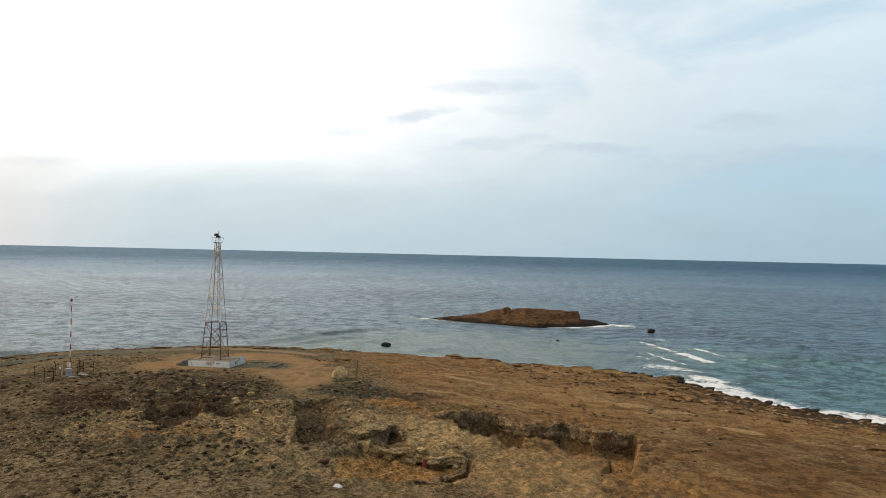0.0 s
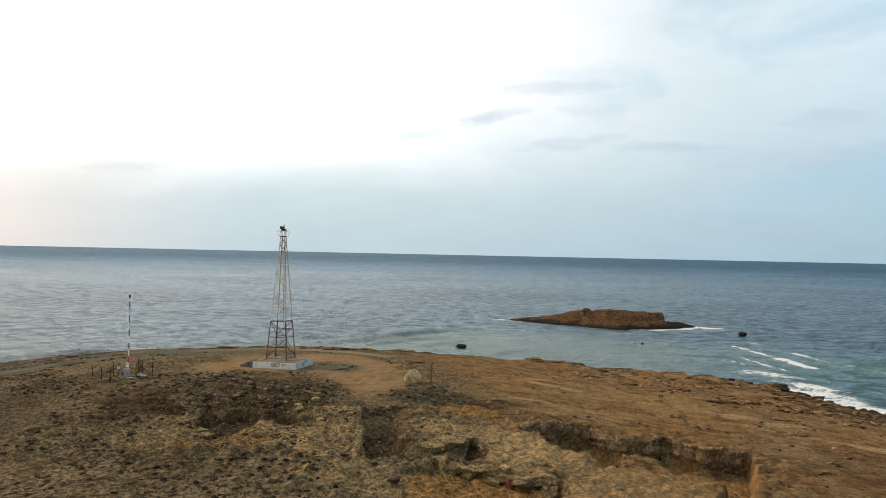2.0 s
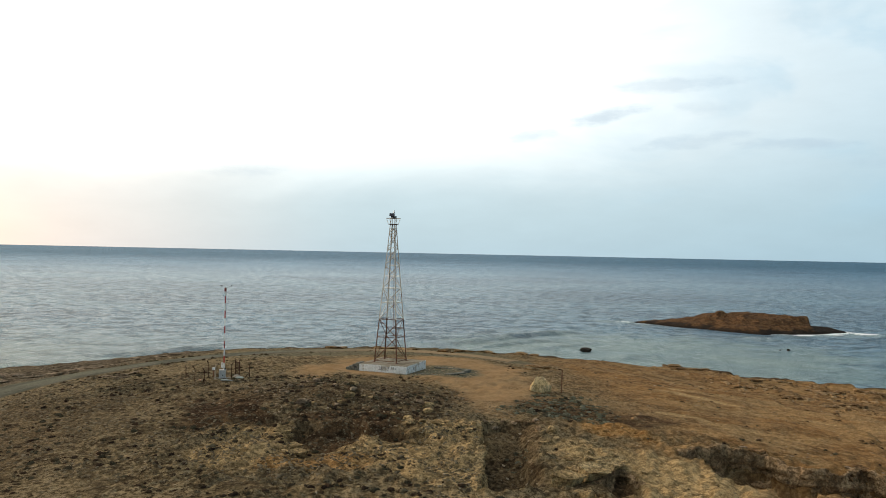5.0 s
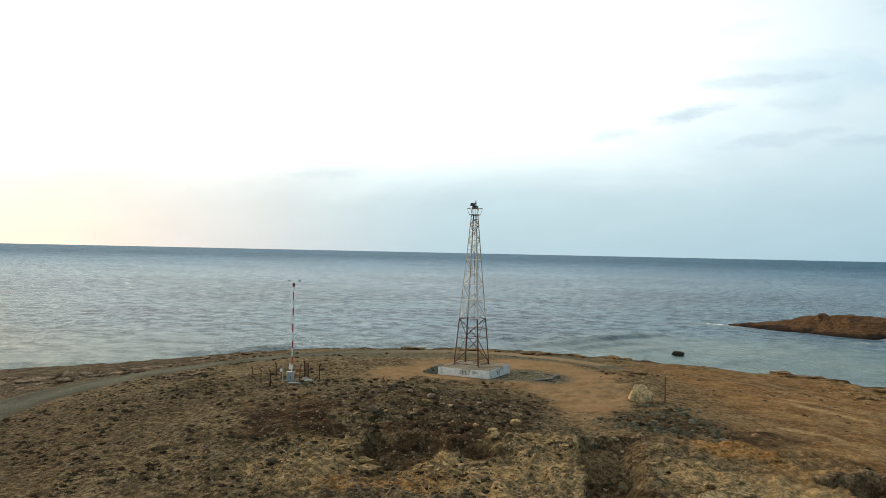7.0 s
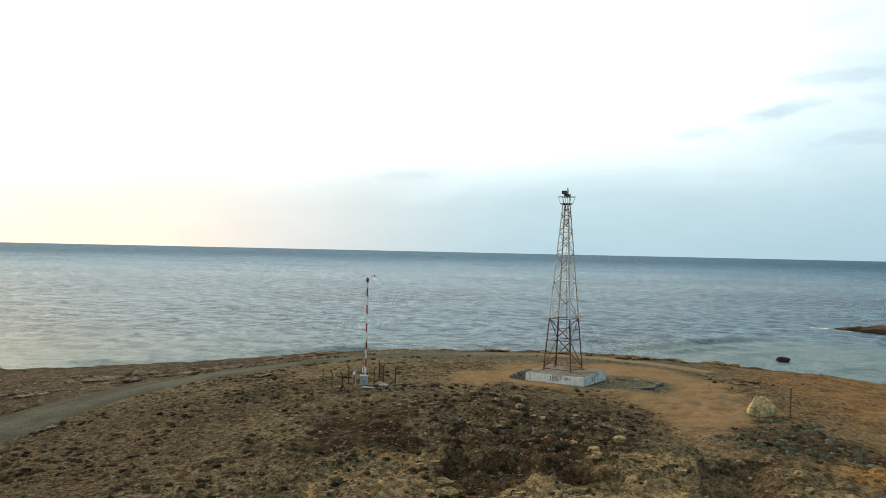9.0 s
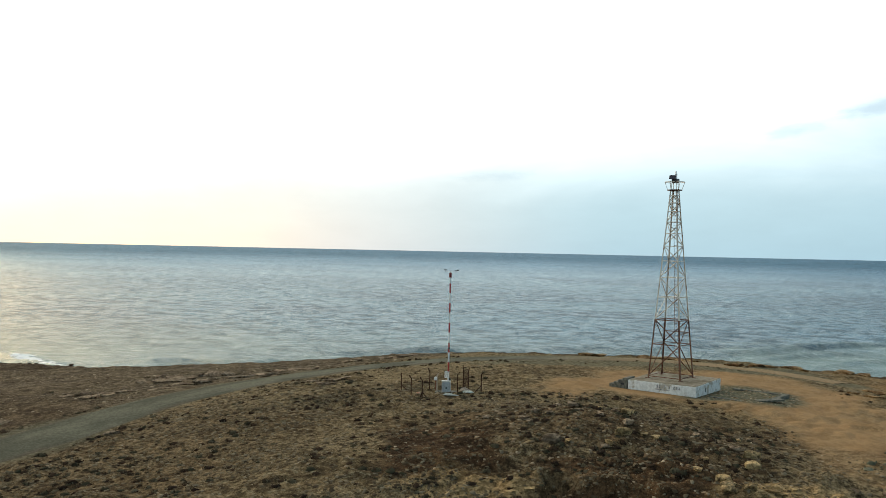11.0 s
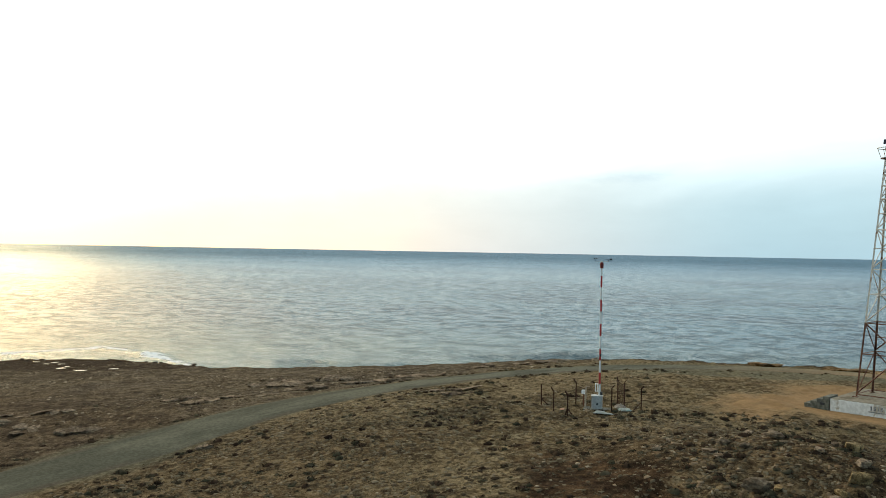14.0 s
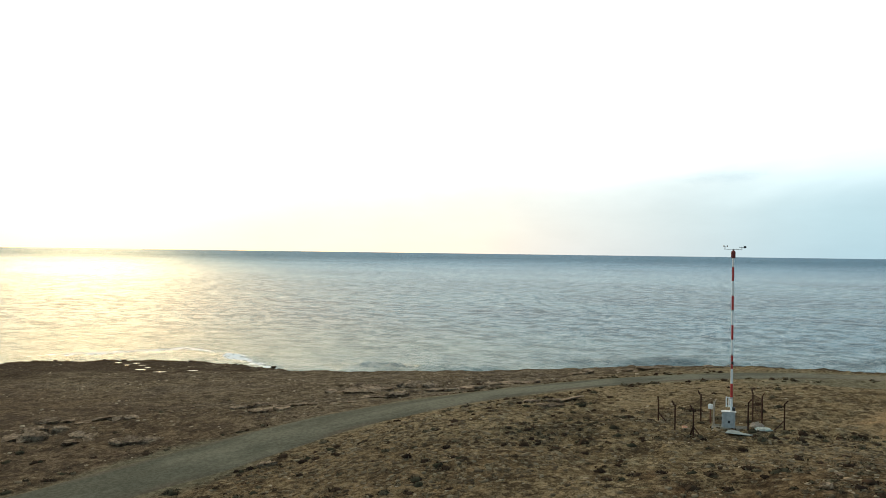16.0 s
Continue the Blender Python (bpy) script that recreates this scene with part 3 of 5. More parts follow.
    low = np.clip(-3.0 + 0.05 * d, -6, -3)
    s = smooth(d, -2.4, 0.4)
    return z * s + low * (1 - s)


# ---- building helpers ----
def link_mesh(name, me, material, parent=None, label=""):
    if material:
        me.materials.append(material)
    ob = new(name, me)
    if parent:
        ob.parent = parent
    if label:
        tagged(ob, label)
    return ob


def part(name, bm, material, parent=None, label=""):
    me = bpy.data.meshes.new(name)
    bm.to_mesh(me)
    bm.free()
    return link_mesh(name, me, material, parent, label)


def thing(name, label, category, group="", at=None):
    e = new(name)
    if at is not None:
        e.matrix_world = at
    return tagged(e, label, category, group)


def array_mesh(name, verts, faces, smooth_shade=False):
    me = bpy.data.meshes.new(name)
    verts, faces = np.asarray(verts, np.float32), np.asarray(faces, np.int32)
    me.vertices.add(len(verts))
    me.vertices.foreach_set("co", verts.ravel())
    k = faces.shape[1]
    me.loops.add(faces.size)
    me.loops.foreach_set("vertex_index", faces.ravel())
    me.polygons.add(len(faces))
    me.polygons.foreach_set("loop_start", np.arange(0, faces.size, k, dtype=np.int32))
    if smooth_shade:
        me.polygons.foreach_set("use_smooth", np.ones(len(faces), bool))
    me.update(calc_edges=True)
    me.validate()
    return me


def weigh(me, name, values):
    me.attributes.new(name, "FLOAT", "POINT").data.foreach_set("value", np.asarray(values, np.float32).ravel())


def grid(xs, ys):
    x, y = np.meshgrid(xs, ys, indexing="ij")
    i = np.arange(x.size).reshape(x.shape)
    quads = np.stack([i[:-1, :-1], i[1:, :-1], i[1:, 1:], i[:-1, 1:]], -1).reshape(-1, 4)
    return x, y, quads


def steps_to(*stops):
    """Coordinates from stop to stop: (start, step, end, step, end ...)."""
    out = [stops[0]]
    for step, end in zip(stops[1::2], stops[2::2]):
        k = max(1, round((end - out[-1]) / step))
        out += list(np.linspace(out[-1], end, k + 1)[1:])
    return np.array(out)


def box(bm, sx, sy, sz, at=(0, 0, 0), turn=0.0, bevel=0.0):
    r = bmesh.ops.create_cube(bm, size=1.0, matrix=pose(*at, 0, 0, turn) @ Matrix.Diagonal((sx, sy, sz, 1)))
    if bevel:
        es = list({e for v in r["verts"] for e in v.link_edges})
        bmesh.ops.bevel(bm, geom=es, offset=bevel, segments=2, affect="EDGES", profile=0.6)
    return bm


def rod(bm, a, b, r, sides=8, r2=None):
    a, b = Vector(a), Vector(b)
    d = b - a
    m = Matrix.Translation((a + b) / 2) @ d.to_track_quat("Z", "Y").to_matrix().to_4x4()
    bmesh.ops.create_cone(bm, cap_ends=True, segments=sides, radius1=r, radius2=r if r2 is None else r2, depth=d.length, matrix=m)
    return bm


def angle_bar(bm, a, b, w, inward):
    """A steel angle of leg width w from a to b, its corner turned away from the point inward."""
    a, b = Vector(a), Vector(b)
    d = (b - a).normalized()
    u = Vector(inward) - a
    u = (u - d * u.dot(d)).normalized()
    v = d.cross(u)
    p, q, t = (u + v) * 0.7071, (u - v) * 0.7071, w * 0.14
    ring = [Vector(), p * w, p * w + q * t, p * t + q * t, q * w + p * t, q * w]
    lo, hi = [bm.verts.new(a + c) for c in ring], [bm.verts.new(b + c) for c in ring]
    for i in range(6):
        j = (i + 1) % 6
        bm.faces.new((lo[i], lo[j], hi[j], hi[i]))
    bm.faces.new(lo[::-1]), bm.faces.new(hi)
    return bm


def ground_at(x, y):
    return float(height(np.array([x]), np.array([y]))[0])


# ---- land and sea ----
def build_ground():
    xs = steps_to(-420, 20, -200, 4, -175, 1.0, -95, 0.4, -62, 0.2, -34, 0.16, 24, 0.4, 80, 3, 140, 20, 320)
    ys = steps_to(-200, 20, 20, 4, 56, 0.4, 67, 0.16, 103, 0.28, 125, 0.45, 185, 4, 220, 20, 460)
    x, y, quads = grid(xs, ys)
    z = height(x, y)
    me = array_mesh("ground", np.stack([x, y, z], -1).reshape(-1, 3), quads, True)
    n1, n2 = grain.fractal(x, y, 6.0, 4), grain2.fractal(x, y, 2.0, 3)

    def area(ring, soft, rough=2.0):
        return smooth(inside(x, y, ring) + rough * n1 + 0.6 * rough * n2, -soft, soft)

    sand = area([(-42, 122), (-39, 131), (-34, 137), (-27, 139), (-18, 132), (-12.5, 118), (-14, 111), (-16.0, 107), (-19, 106), (-22.5, 111), (-26, 115.5), (-29, 117.6), (-39, 113), (-44, 112.5)], 2.5, 4.0)
    sand = np.maximum(sand, 0.5 * area([(-20.5, 109), (-15, 109), (-15.6, 98), (-18.6, 97.5), (-20, 103)], 1.5, 3.0))
    gravel = smooth(off_track(x, y) + 1.6 * n1, 1.2, -0.6) * 0.8
    gravel = np.maximum(gravel, area([(-31, 117.5), (-30, 127), (-23, 128), (-21.5, 121), (-23, 117.6)], 1.0, 1.2))
    gravel = np.maximum(gravel, 0.8 * area([(-70, 136), (-60, 146), (-40, 152), (-22, 151), (-27, 142), (-42, 136), (-54, 130)], 1.8, 4.0))
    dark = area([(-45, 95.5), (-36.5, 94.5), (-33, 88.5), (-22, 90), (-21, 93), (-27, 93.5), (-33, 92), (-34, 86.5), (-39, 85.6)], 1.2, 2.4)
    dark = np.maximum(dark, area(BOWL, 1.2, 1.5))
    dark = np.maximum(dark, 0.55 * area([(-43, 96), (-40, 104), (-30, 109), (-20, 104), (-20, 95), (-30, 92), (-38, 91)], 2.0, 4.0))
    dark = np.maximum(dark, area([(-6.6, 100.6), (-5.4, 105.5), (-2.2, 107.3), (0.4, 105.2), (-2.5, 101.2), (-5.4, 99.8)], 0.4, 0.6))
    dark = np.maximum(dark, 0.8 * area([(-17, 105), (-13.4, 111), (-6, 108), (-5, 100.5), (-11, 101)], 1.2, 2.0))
    # brown floor of the western pit, its shade added to the colour
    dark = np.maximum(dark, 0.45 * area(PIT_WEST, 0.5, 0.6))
    # shade of the undercut hollow, painted on the ground
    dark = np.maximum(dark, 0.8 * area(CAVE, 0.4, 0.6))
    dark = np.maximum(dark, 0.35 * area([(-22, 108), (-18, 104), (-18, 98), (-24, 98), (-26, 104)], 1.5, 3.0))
    # darker brown earth, with the step's undercut shade painted in
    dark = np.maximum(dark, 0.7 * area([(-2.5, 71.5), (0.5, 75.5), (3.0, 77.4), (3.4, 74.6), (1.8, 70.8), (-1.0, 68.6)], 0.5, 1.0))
    orange = 0.85 * area([(-9.6, 76.6), (-7.4, 79.6), (-4.6, 79), (-0.8, 77.4), (2.4, 77.6), (0.6, 75), (-1.2, 72.0), (-4.0, 70.0), (-8.0, 69.4)], 0.8, 1.6)
    orange = np.maximum(orange, 0.85 * area([(-29.5, 80.4), (-23, 81.6), (-22, 79), (-29, 77)], 0.8, 1.6))
    orange = np.maximum(orange, 0.8 * area([(-8, 99.5), (-3, 99.5), (-2, 96), (-6.5, 96)], 0.9, 1.8))
    orange = np.maximum(orange, 0.55 * area([(13.5, 93), (21, 91.5), (18.4, 82), (13.2, 82.5)], 0.8, 1.0))
    orange = np.maximum(orange, 0.3 * area([(17, 78), (20, 80), (18.6, 70), (15.5, 70)], 0.8, 1.0))
    pale = area([(-19.6, 92.4), (-17.0, 94.6), (-14.0, 80), (-13.2, 77), (-19, 78), (-25, 79.5), (-24.5, 84.5), (-20.4, 85.5)], 1.4, 3.4)
    pale = np.maximum(pale, 0.75 * area([(-35, 86), (-31, 87.4), (-28.4, 80), (-30, 76.6), (-36, 79)], 1.6, 4.0))
    pale = np.maximum(pale, 0.9 * area([(-11.0, 94), (-7, 93), (-2.4, 92), (0.8, 91), (3.0, 87.5), (5.8, 86.5), (3.5, 79), (-1.0, 78.6), (-2.6, 82), (-3.4, 87.5), (-9.5, 86)], 0.9, 2.0))
    pale = np.maximum(pale, 0.3 * smooth(n1 + 0.4 * n2, 0.16, 0.36) * smooth(x, -12.0, 2.0))
    pale = np.maximum(pale, 0.45 * area([(2.5, 80), (4.5, 87), (9, 83.5), (13, 84), (15.5, 79), (13.6, 69), (6, 66), (1, 70)], 0.9, 2.0))
    pale = np.maximum(pale, 0.45 * area([(-14, 78), (-9, 76), (-8, 68), (-16, 68), (-24, 74), (-19, 78)], 1.2, 3.0))
    for streak in ((-1.4, 128.6, 19.5, 119.4, 1.6), (19.5, 119.4, 34.0, 117.0, 2.2), (2.0, 133.5, 24.0, 128.0, 1.5), (-0.5, 110.5, 10.0, 106.0, 1.2), (27.0, 112.0, 40.0, 107.0, 1.3), (8.0, 121.0, 20.0, 114.5, 1.0)):
        ex, ey = streak[2] - streak[0], streak[3] - streak[1]
        along = np.clip(((x - streak[0]) * ex + (y - streak[1]) * ey) / (ex * ex + ey * ey), 0, 1)
        apart = np.hypot(x - streak[0] - along * ex, y - streak[1] - along * ey)
        pale = np.maximum(pale, 0.8 * smooth(apart + 2.4 * n1 + 1.2 * n2, streak[4], 0.2 * streak[4]))
    beds = grain2.fractal(0.28 * x + 0.1 * y, y - 0.15 * x, 3.2, 3) + 0.5 * n1
    pale = np.maximum(pale, 0.22 * smooth(beds, 0.10, 0.40) * smooth(x, -12.0, 4.0) * smooth(y, 84, 100))
    dark = np.maximum(dark, 0.45 * smooth(x + 6 * n1, -42, -54) * smooth(y + 6 * n1, 106, 92))
    dark = np.maximum(dark, 0.5 * smooth(x + 6 * n1, 20, 32) * smooth(y + 6 * n1, 112, 96))
    pale = pale * (1 - 0.85 * np.clip(orange, 0, 1))
    coast = inside(x, y, LAND)
    wet = smooth(z + 1.2 * n2 + 0.8 * n1, 3.1, 1.7) * smooth(coast + 6 * n1, 26.0, 13.0)
    wet = np.maximum(wet, smooth(coast + 2.0 * n2, 2.4, 0.2) * 0.9)
    red = smooth(x + 0.25 * (y - 100) + 9 * n1, -14.0, 8.0)
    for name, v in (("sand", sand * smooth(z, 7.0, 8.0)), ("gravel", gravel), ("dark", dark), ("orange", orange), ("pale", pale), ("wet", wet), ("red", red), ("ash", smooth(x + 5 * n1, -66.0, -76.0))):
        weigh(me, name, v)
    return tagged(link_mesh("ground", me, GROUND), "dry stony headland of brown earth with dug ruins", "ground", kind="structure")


def build_track():
    p = np.array(TRACK)
    seg = np.r_[0, np.cumsum(np.hypot(*np.diff(p[:, :2], axis=0).T))]
    s = np.arange(0, seg[-1], 0.8)
    cx, cy, hw = (np.interp(s, seg, p[:, k]) for k in range(3))
    ker = np.ones(11) / 11
    cx[5:-5], cy[5:-5] = np.convolve(cx, ker, "valid"), np.convolve(cy, ker, "valid")
    tx, ty = np.gradient(cx), np.gradient(cy)
    ln = np.hypot(tx, ty)
    nx, ny = -ty / ln, tx / ln
    a = np.linspace(-1, 1, 13)
    wob = 0.35 * grain.fractal(s[:, None] * np.ones(13), a[None] * 5 + 40, 4.0, 3)
    off = a[None] * (hw[:, None] - 0.25) + wob * np.abs(a[None])
    x, y = cx[:, None] + nx[:, None] * off, cy[:, None] + ny[:, None] * off
    z = height(x, y) + 0.05 + 0.05 * (1 - np.abs(a[None])) - 0.05 * np.exp(-((np.abs(a[None]) - 0.45) / 0.14) ** 2)
    z[:, 0] -= 0.12
    z[:, -1] -= 0.12
    i = np.arange(x.size).reshape(x.shape)
    quads = np.stack([i[:-1, :-1], i[:-1, 1:], i[1:, 1:], i[1:, :-1]], -1).reshape(-1, 4)
    me = array_mesh("track", np.stack([x, y, z], -1).reshape(-1, 3), quads, True)
    weigh(me, "edge", smooth(np.abs(a[None]) + 0.5 * wob + 0 * x, 0.75, 1.0))
    weigh(me, "dust", smooth(s, 205, 235)[:, None] * 0.75 + 0 * x)
    return tagged(link_mesh("road", me, GRAVEL), "worn grey gravel track along the shore", "road", kind="structure")


ISLET = [(-5, 329.5), (5, 323.5), (15, 317), (25, 308.5), (35, 304), (46, 306), (56, 313), (66, 320.5), (62, 330), (48, 337), (28, 340), (10, 336)]
# surf lines: x, y to x, y, half width, strength
SURF = [(62, 258, 64, 250, 0.8, 0.8), (64, 246, 66, 236, 1.0, 0.9), (66.5, 231, 68.5, 213, 1.8, 1.0), (74.5, 243, 77, 226, 1.1, 0.8), (57, 234, 58, 222, 0.6, 0.75), (58, 222, 61, 208, 0.8, 0.75),
        (80, 222, 84, 208, 0.9, 0.7), (29, 290, 37, 288, 0.7, 0.6), (66, 318, 72, 315, 1.8, 1.0), (46, 302, 60, 310, 1.6, 0.9), (-12, 332, -5, 329, 0.9, 0.7), (-6, 328, 3, 322.5, 0.6, 0.6), (70, 268, 72, 260, 0.8, 0.7),
        (-181, 117, -173, 141, 1.0, 0.8), (-173, 142, -158, 144, 1.5, 0.85), (-161, 143.5, -146, 140.5, 1.7, 0.8), (-146, 140.5, -132, 138, 1.0, 0.7), (54, 203, 60, 196, 4.5, 0.62), (55, 190, 61, 180, 4.5, 0.75), (-180, 116, -174, 130, 0.9, 0.5), (52, 226, 55, 214, 0.5, 0.6)]

# low unbroken swells: x, y to x, y, half width, height
SWELLS = [(-53, 232, -22, 284, 1.7, 0.7), (-43, 230, -26, 257, 1.5, 0.5), (-54, 243, -40, 266, 1.4, 0.4), (-30, 228, -12, 258, 1.5, 0.35), (-75, 220, -52, 258, 1.6, 0.4), (-110, 190, -70, 236, 1.5, 0.35), (-120, 180, -96, 205, 1.3, 0.4),
          (-142, 150, -112, 172, 1.3, 0.4), (-10, 215, 4, 240, 1.2, 0.3), (80, 236, 92, 200, 1.5, 0.6), (90, 250, 104, 206, 1.6, 0.6), (100, 280, 118, 226, 1.8, 0.6), (96, 300, 108, 262, 1.5, 0.5)]


def build_sea():
    xs = steps_to(-5600, 400, -1600, 120, -500, 12, -240, 1.1, 140, 10, 400, 120, 1600, 400, 5600)
    ys = steps_to(-5600, 600, -400, 80, 60, 3.0, 120, 1.1, 350, 8, 600, 50, 1600, 400, 5600)
    x, y, quads = grid(xs, ys)
    amp = smooth(np.hypot(x + 20, y - 150), 900, 250)
    shelter = smooth(np.hypot((x - 5) / 60, (y - 215) / 55), 0.6, 1.3)
    z = 0.32 * amp * (0.25 + 0.75 * shelter) * (0.5 * grain.fractal(x * 0.7 + 0.2 * y, y - 0.2 * x, 13.0, 3) + 0.34 * grain2.fractal(x * 0.8, y, 4.2, 2))
    coast, isle = inside(x, y, LAND), inside(x, y, ISLET)
    n1, n2 = grain.fractal(x, y, 7.0, 4), grain2.fractal(x, y, 3.0, 3)
    foam = 0.8 * smooth(coast + 9.0 * n1, -16.0, -7.0) * smooth(x, 40.0, 54.0)
    foam = np.maximum(foam, 0.6 * smooth(coast + 2.0 * n1, -3.4, -1.2))
    foam = np.maximum(foam, 0.75 * smooth(isle + 2.0 * n1, -3.0, -0.4) * np.maximum(smooth(x, 30, 50), 0.65))
    milk = 0 * x
    for ax, ay, bx, by, w, k in SURF:
        ex, ey = bx - ax, by - ay
        t = np.clip(((x - ax) * ex + (y - ay) * ey) / (ex * ex + ey * ey), 0, 1)
        d = np.hypot(x - ax - t * ex, y - ay - t * ey)
        f = smooth(d + w * 1.3 * n1, 1.5 * w, 0.2 * w)
        foam = np.maximum(foam, k * f)
        milk = np.maximum(milk, 0.9 * k * smooth(d + 5.0 * n1, 9.0, 1.0))
        z = z + 0.4 * k * np.exp(-(d / (w + 0.6)) ** 2)
    for ax, ay, bx, by, w, k in SWELLS:
        ex, ey = bx - ax, by - ay
        t = ((x - ax) * ex + (y - ay) * ey) / (ex * ex + ey * ey)
        d = ((x - ax) * ey - (y - ay) * ex) / math.hypot(ex, ey) + 3.0 * n1
        z = z + 1.7 * k * np.exp(-(d / w) ** 2) * smooth(t, -0.1, 0.25) * smooth(t, 1.1, 0.75)
    cap = smooth(grain.fractal(x + 300, y * 1.6, 13.0, 3) + 0.5 * n2, 0.52, 0.66) * shelter * smooth(x + 0.3 * (y - 250), -60, 60)
    foam = np.maximum(foam, 0.35 * cap)
    shoal = smooth(np.hypot((x + 2) / 62, (y - 226) / 62) + 0.35 * n1, 1.25, 0.55)
    shoal = np.maximum(shoal, 0.85 * smooth(coast + 8 * n1, -130, -10) * smooth(x, 40, 0))
    shoal = np.maximum(shoal, milk)
    teal = smooth(np.hypot((x - 95) / 55, (y - 190) / 60) + 0.3 * n1, 1.2, 0.5)
    me = array_mesh("sea", np.stack([x, y, z], -1).reshape(-1, 3), quads, True)
    for name, v in (("foam", foam), ("shoal", shoal), ("teal", teal)):
        weigh(me, name, v)
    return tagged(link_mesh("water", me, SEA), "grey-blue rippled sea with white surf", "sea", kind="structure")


def build_islet():
    x, y, quads = grid(np.arange(-9, 72, 0.5), np.arange(298, 346, 0.5))
    d = inside(x, y, ISLET) + 3.0 * grain.fractal(x, y, 6.0, 4)
    rise = smooth(x, 2, 26)
    top = 1.3 + 3.2 * rise + 0.9 * smooth(x, 26, 30)
    step = smooth(d + 0.25 * (y - 316) + 2.5 * grain2.fractal(x, y, 5.0, 3), 3.0, 10.0)      # lower apron, upper bench
    top = 1.0 + (top - 1.0) * (0.35 * smooth(d, 0.5, 4.0) + 0.65 * step)
    top = top + 0.9 * smooth(np.abs(grain.fractal(x, y, 7.0, 3)), 0.1, 0.3) * step * rise
    cliff = smooth(x + 1.8 * grain.fractal(x, y, 4.0, 3), 53.5, 52.0)
    top = 1.1 + (top - 1.1) * cliff + 3.0 * np.exp(-((x - 25) / 2.2) ** 4 - ((y - 323) / 2.2) ** 4)
    rugged = 0.7 * grain.fractal(x, y, 6.0, 4) + 0.9 * np.abs(grain2.fractal(x, y, 2.2, 3))
    z = 0.76 * (top + rugged * 0.8) * smooth(d, -0.6, 1.6) ** 0.7 - 1.5 * smooth(d, 0.4, -1.5)
    me = array_mesh("islet", np.stack([x, y, z], -1).reshape(-1, 3), quads)
    weigh(me, "wet", np.maximum(smooth(z + 1.4 * grain2.fractal(x, y, 3.0, 3), 1.3, 0.7), smooth(x + 4 * grain.at(x, y, 5.0), 52.0, 55.0)))
    return tagged(link_mesh("islet", me, ISLET_ROCK), "low reddish rock islet ringed by dark wet ledges", "island")


build_ground()
build_track()
build_sea()
build_islet()


# ---- rocks ----
def rock_shape(seed, flat, detail=3, slab=False):
    """A broken rock: a ball cut by planes, roughened and flattened."""
    rng = random.Random(seed)
    bm = bmesh.new()
    bmesh.ops.create_icosphere(bm, subdivisions=detail, radius=1.0)
    o = Vector((rng.uniform(-50, 50), rng.uniform(-50, 50), rng.uniform(-50, 50)))
    cuts = []
    for k in range(11):
        d = Vector((rng.gauss(0, 1), rng.gauss(0, 1), rng.gauss(-0.1, 0.16) if slab else rng.gauss(0, 1))).normalized()
        cuts.append((d, rng.uniform(0.5, 0.85)))
    for v in bm.verts:
        p = v.co * (1.1 + 0.3 * noise.noise(v.co * 1.2 + o))
        for d, k in cuts:
            over = p.dot(d) - k
            if over > 0:
                p -= d * over * 0.93
        if slab:
            p.z = max(-0.5, min(0.40 + 0.10 * noise.noise(p * 1.5 + o) + 0.12 * p.x, p.z * 1.9))
            bed = 0.86 if -0.12 < p.z < 0.04 else (0.92 if p.z < -0.3 else 1.0)
            p.x, p.y = p.x * bed, p.y * bed
        p += Vector((noise.noise(p * 3 + o), noise.noise(p * 3.3 - o), noise.noise(p * 2.8 + o * 2))) * 0.09
        p += Vector((noise.noise(p * 8 + o), noise.noise(p * 8.3 - o), noise.noise(p * 7.8 + o * 2))) * 0.04
        p.z *= flat
        v.co = p
    me = bpy.data.meshes.new("rock")
    bm.to_mesh(me)
    bm.free()
    return me


SLABS = [rock_shape(10 + k, 0.5, 3, True) for k in range(7)]
LUMPS = [rock_shape(40 + k, 0.8) for k in range(6)]
for me in SLABS + LUMPS:
    me.materials.append(None)


def lay_rock(x, y, sx, sy, sz, turn, k, material, label, slab=True, sink=0.3, group="", z=None, tilt=0.0):
    shape = (SLABS if slab else LUMPS)[k % (7 if slab else 6)]
    ob = new("rock", shape)
    ob.material_slots[0].link = "OBJECT"
    ob.material_slots[0].material = material
    base = ground_at(x, y) if z is None else z
    half = 0.27 if slab else 0.8
    ob.matrix_world = pose(x, y, base + sz * half * (1 - 2 * sink), tilt, tilt * 0.6, turn) @ Matrix.Diagonal((sx, sy, sz, 1))
    return tagged(ob, label, "rock", group)


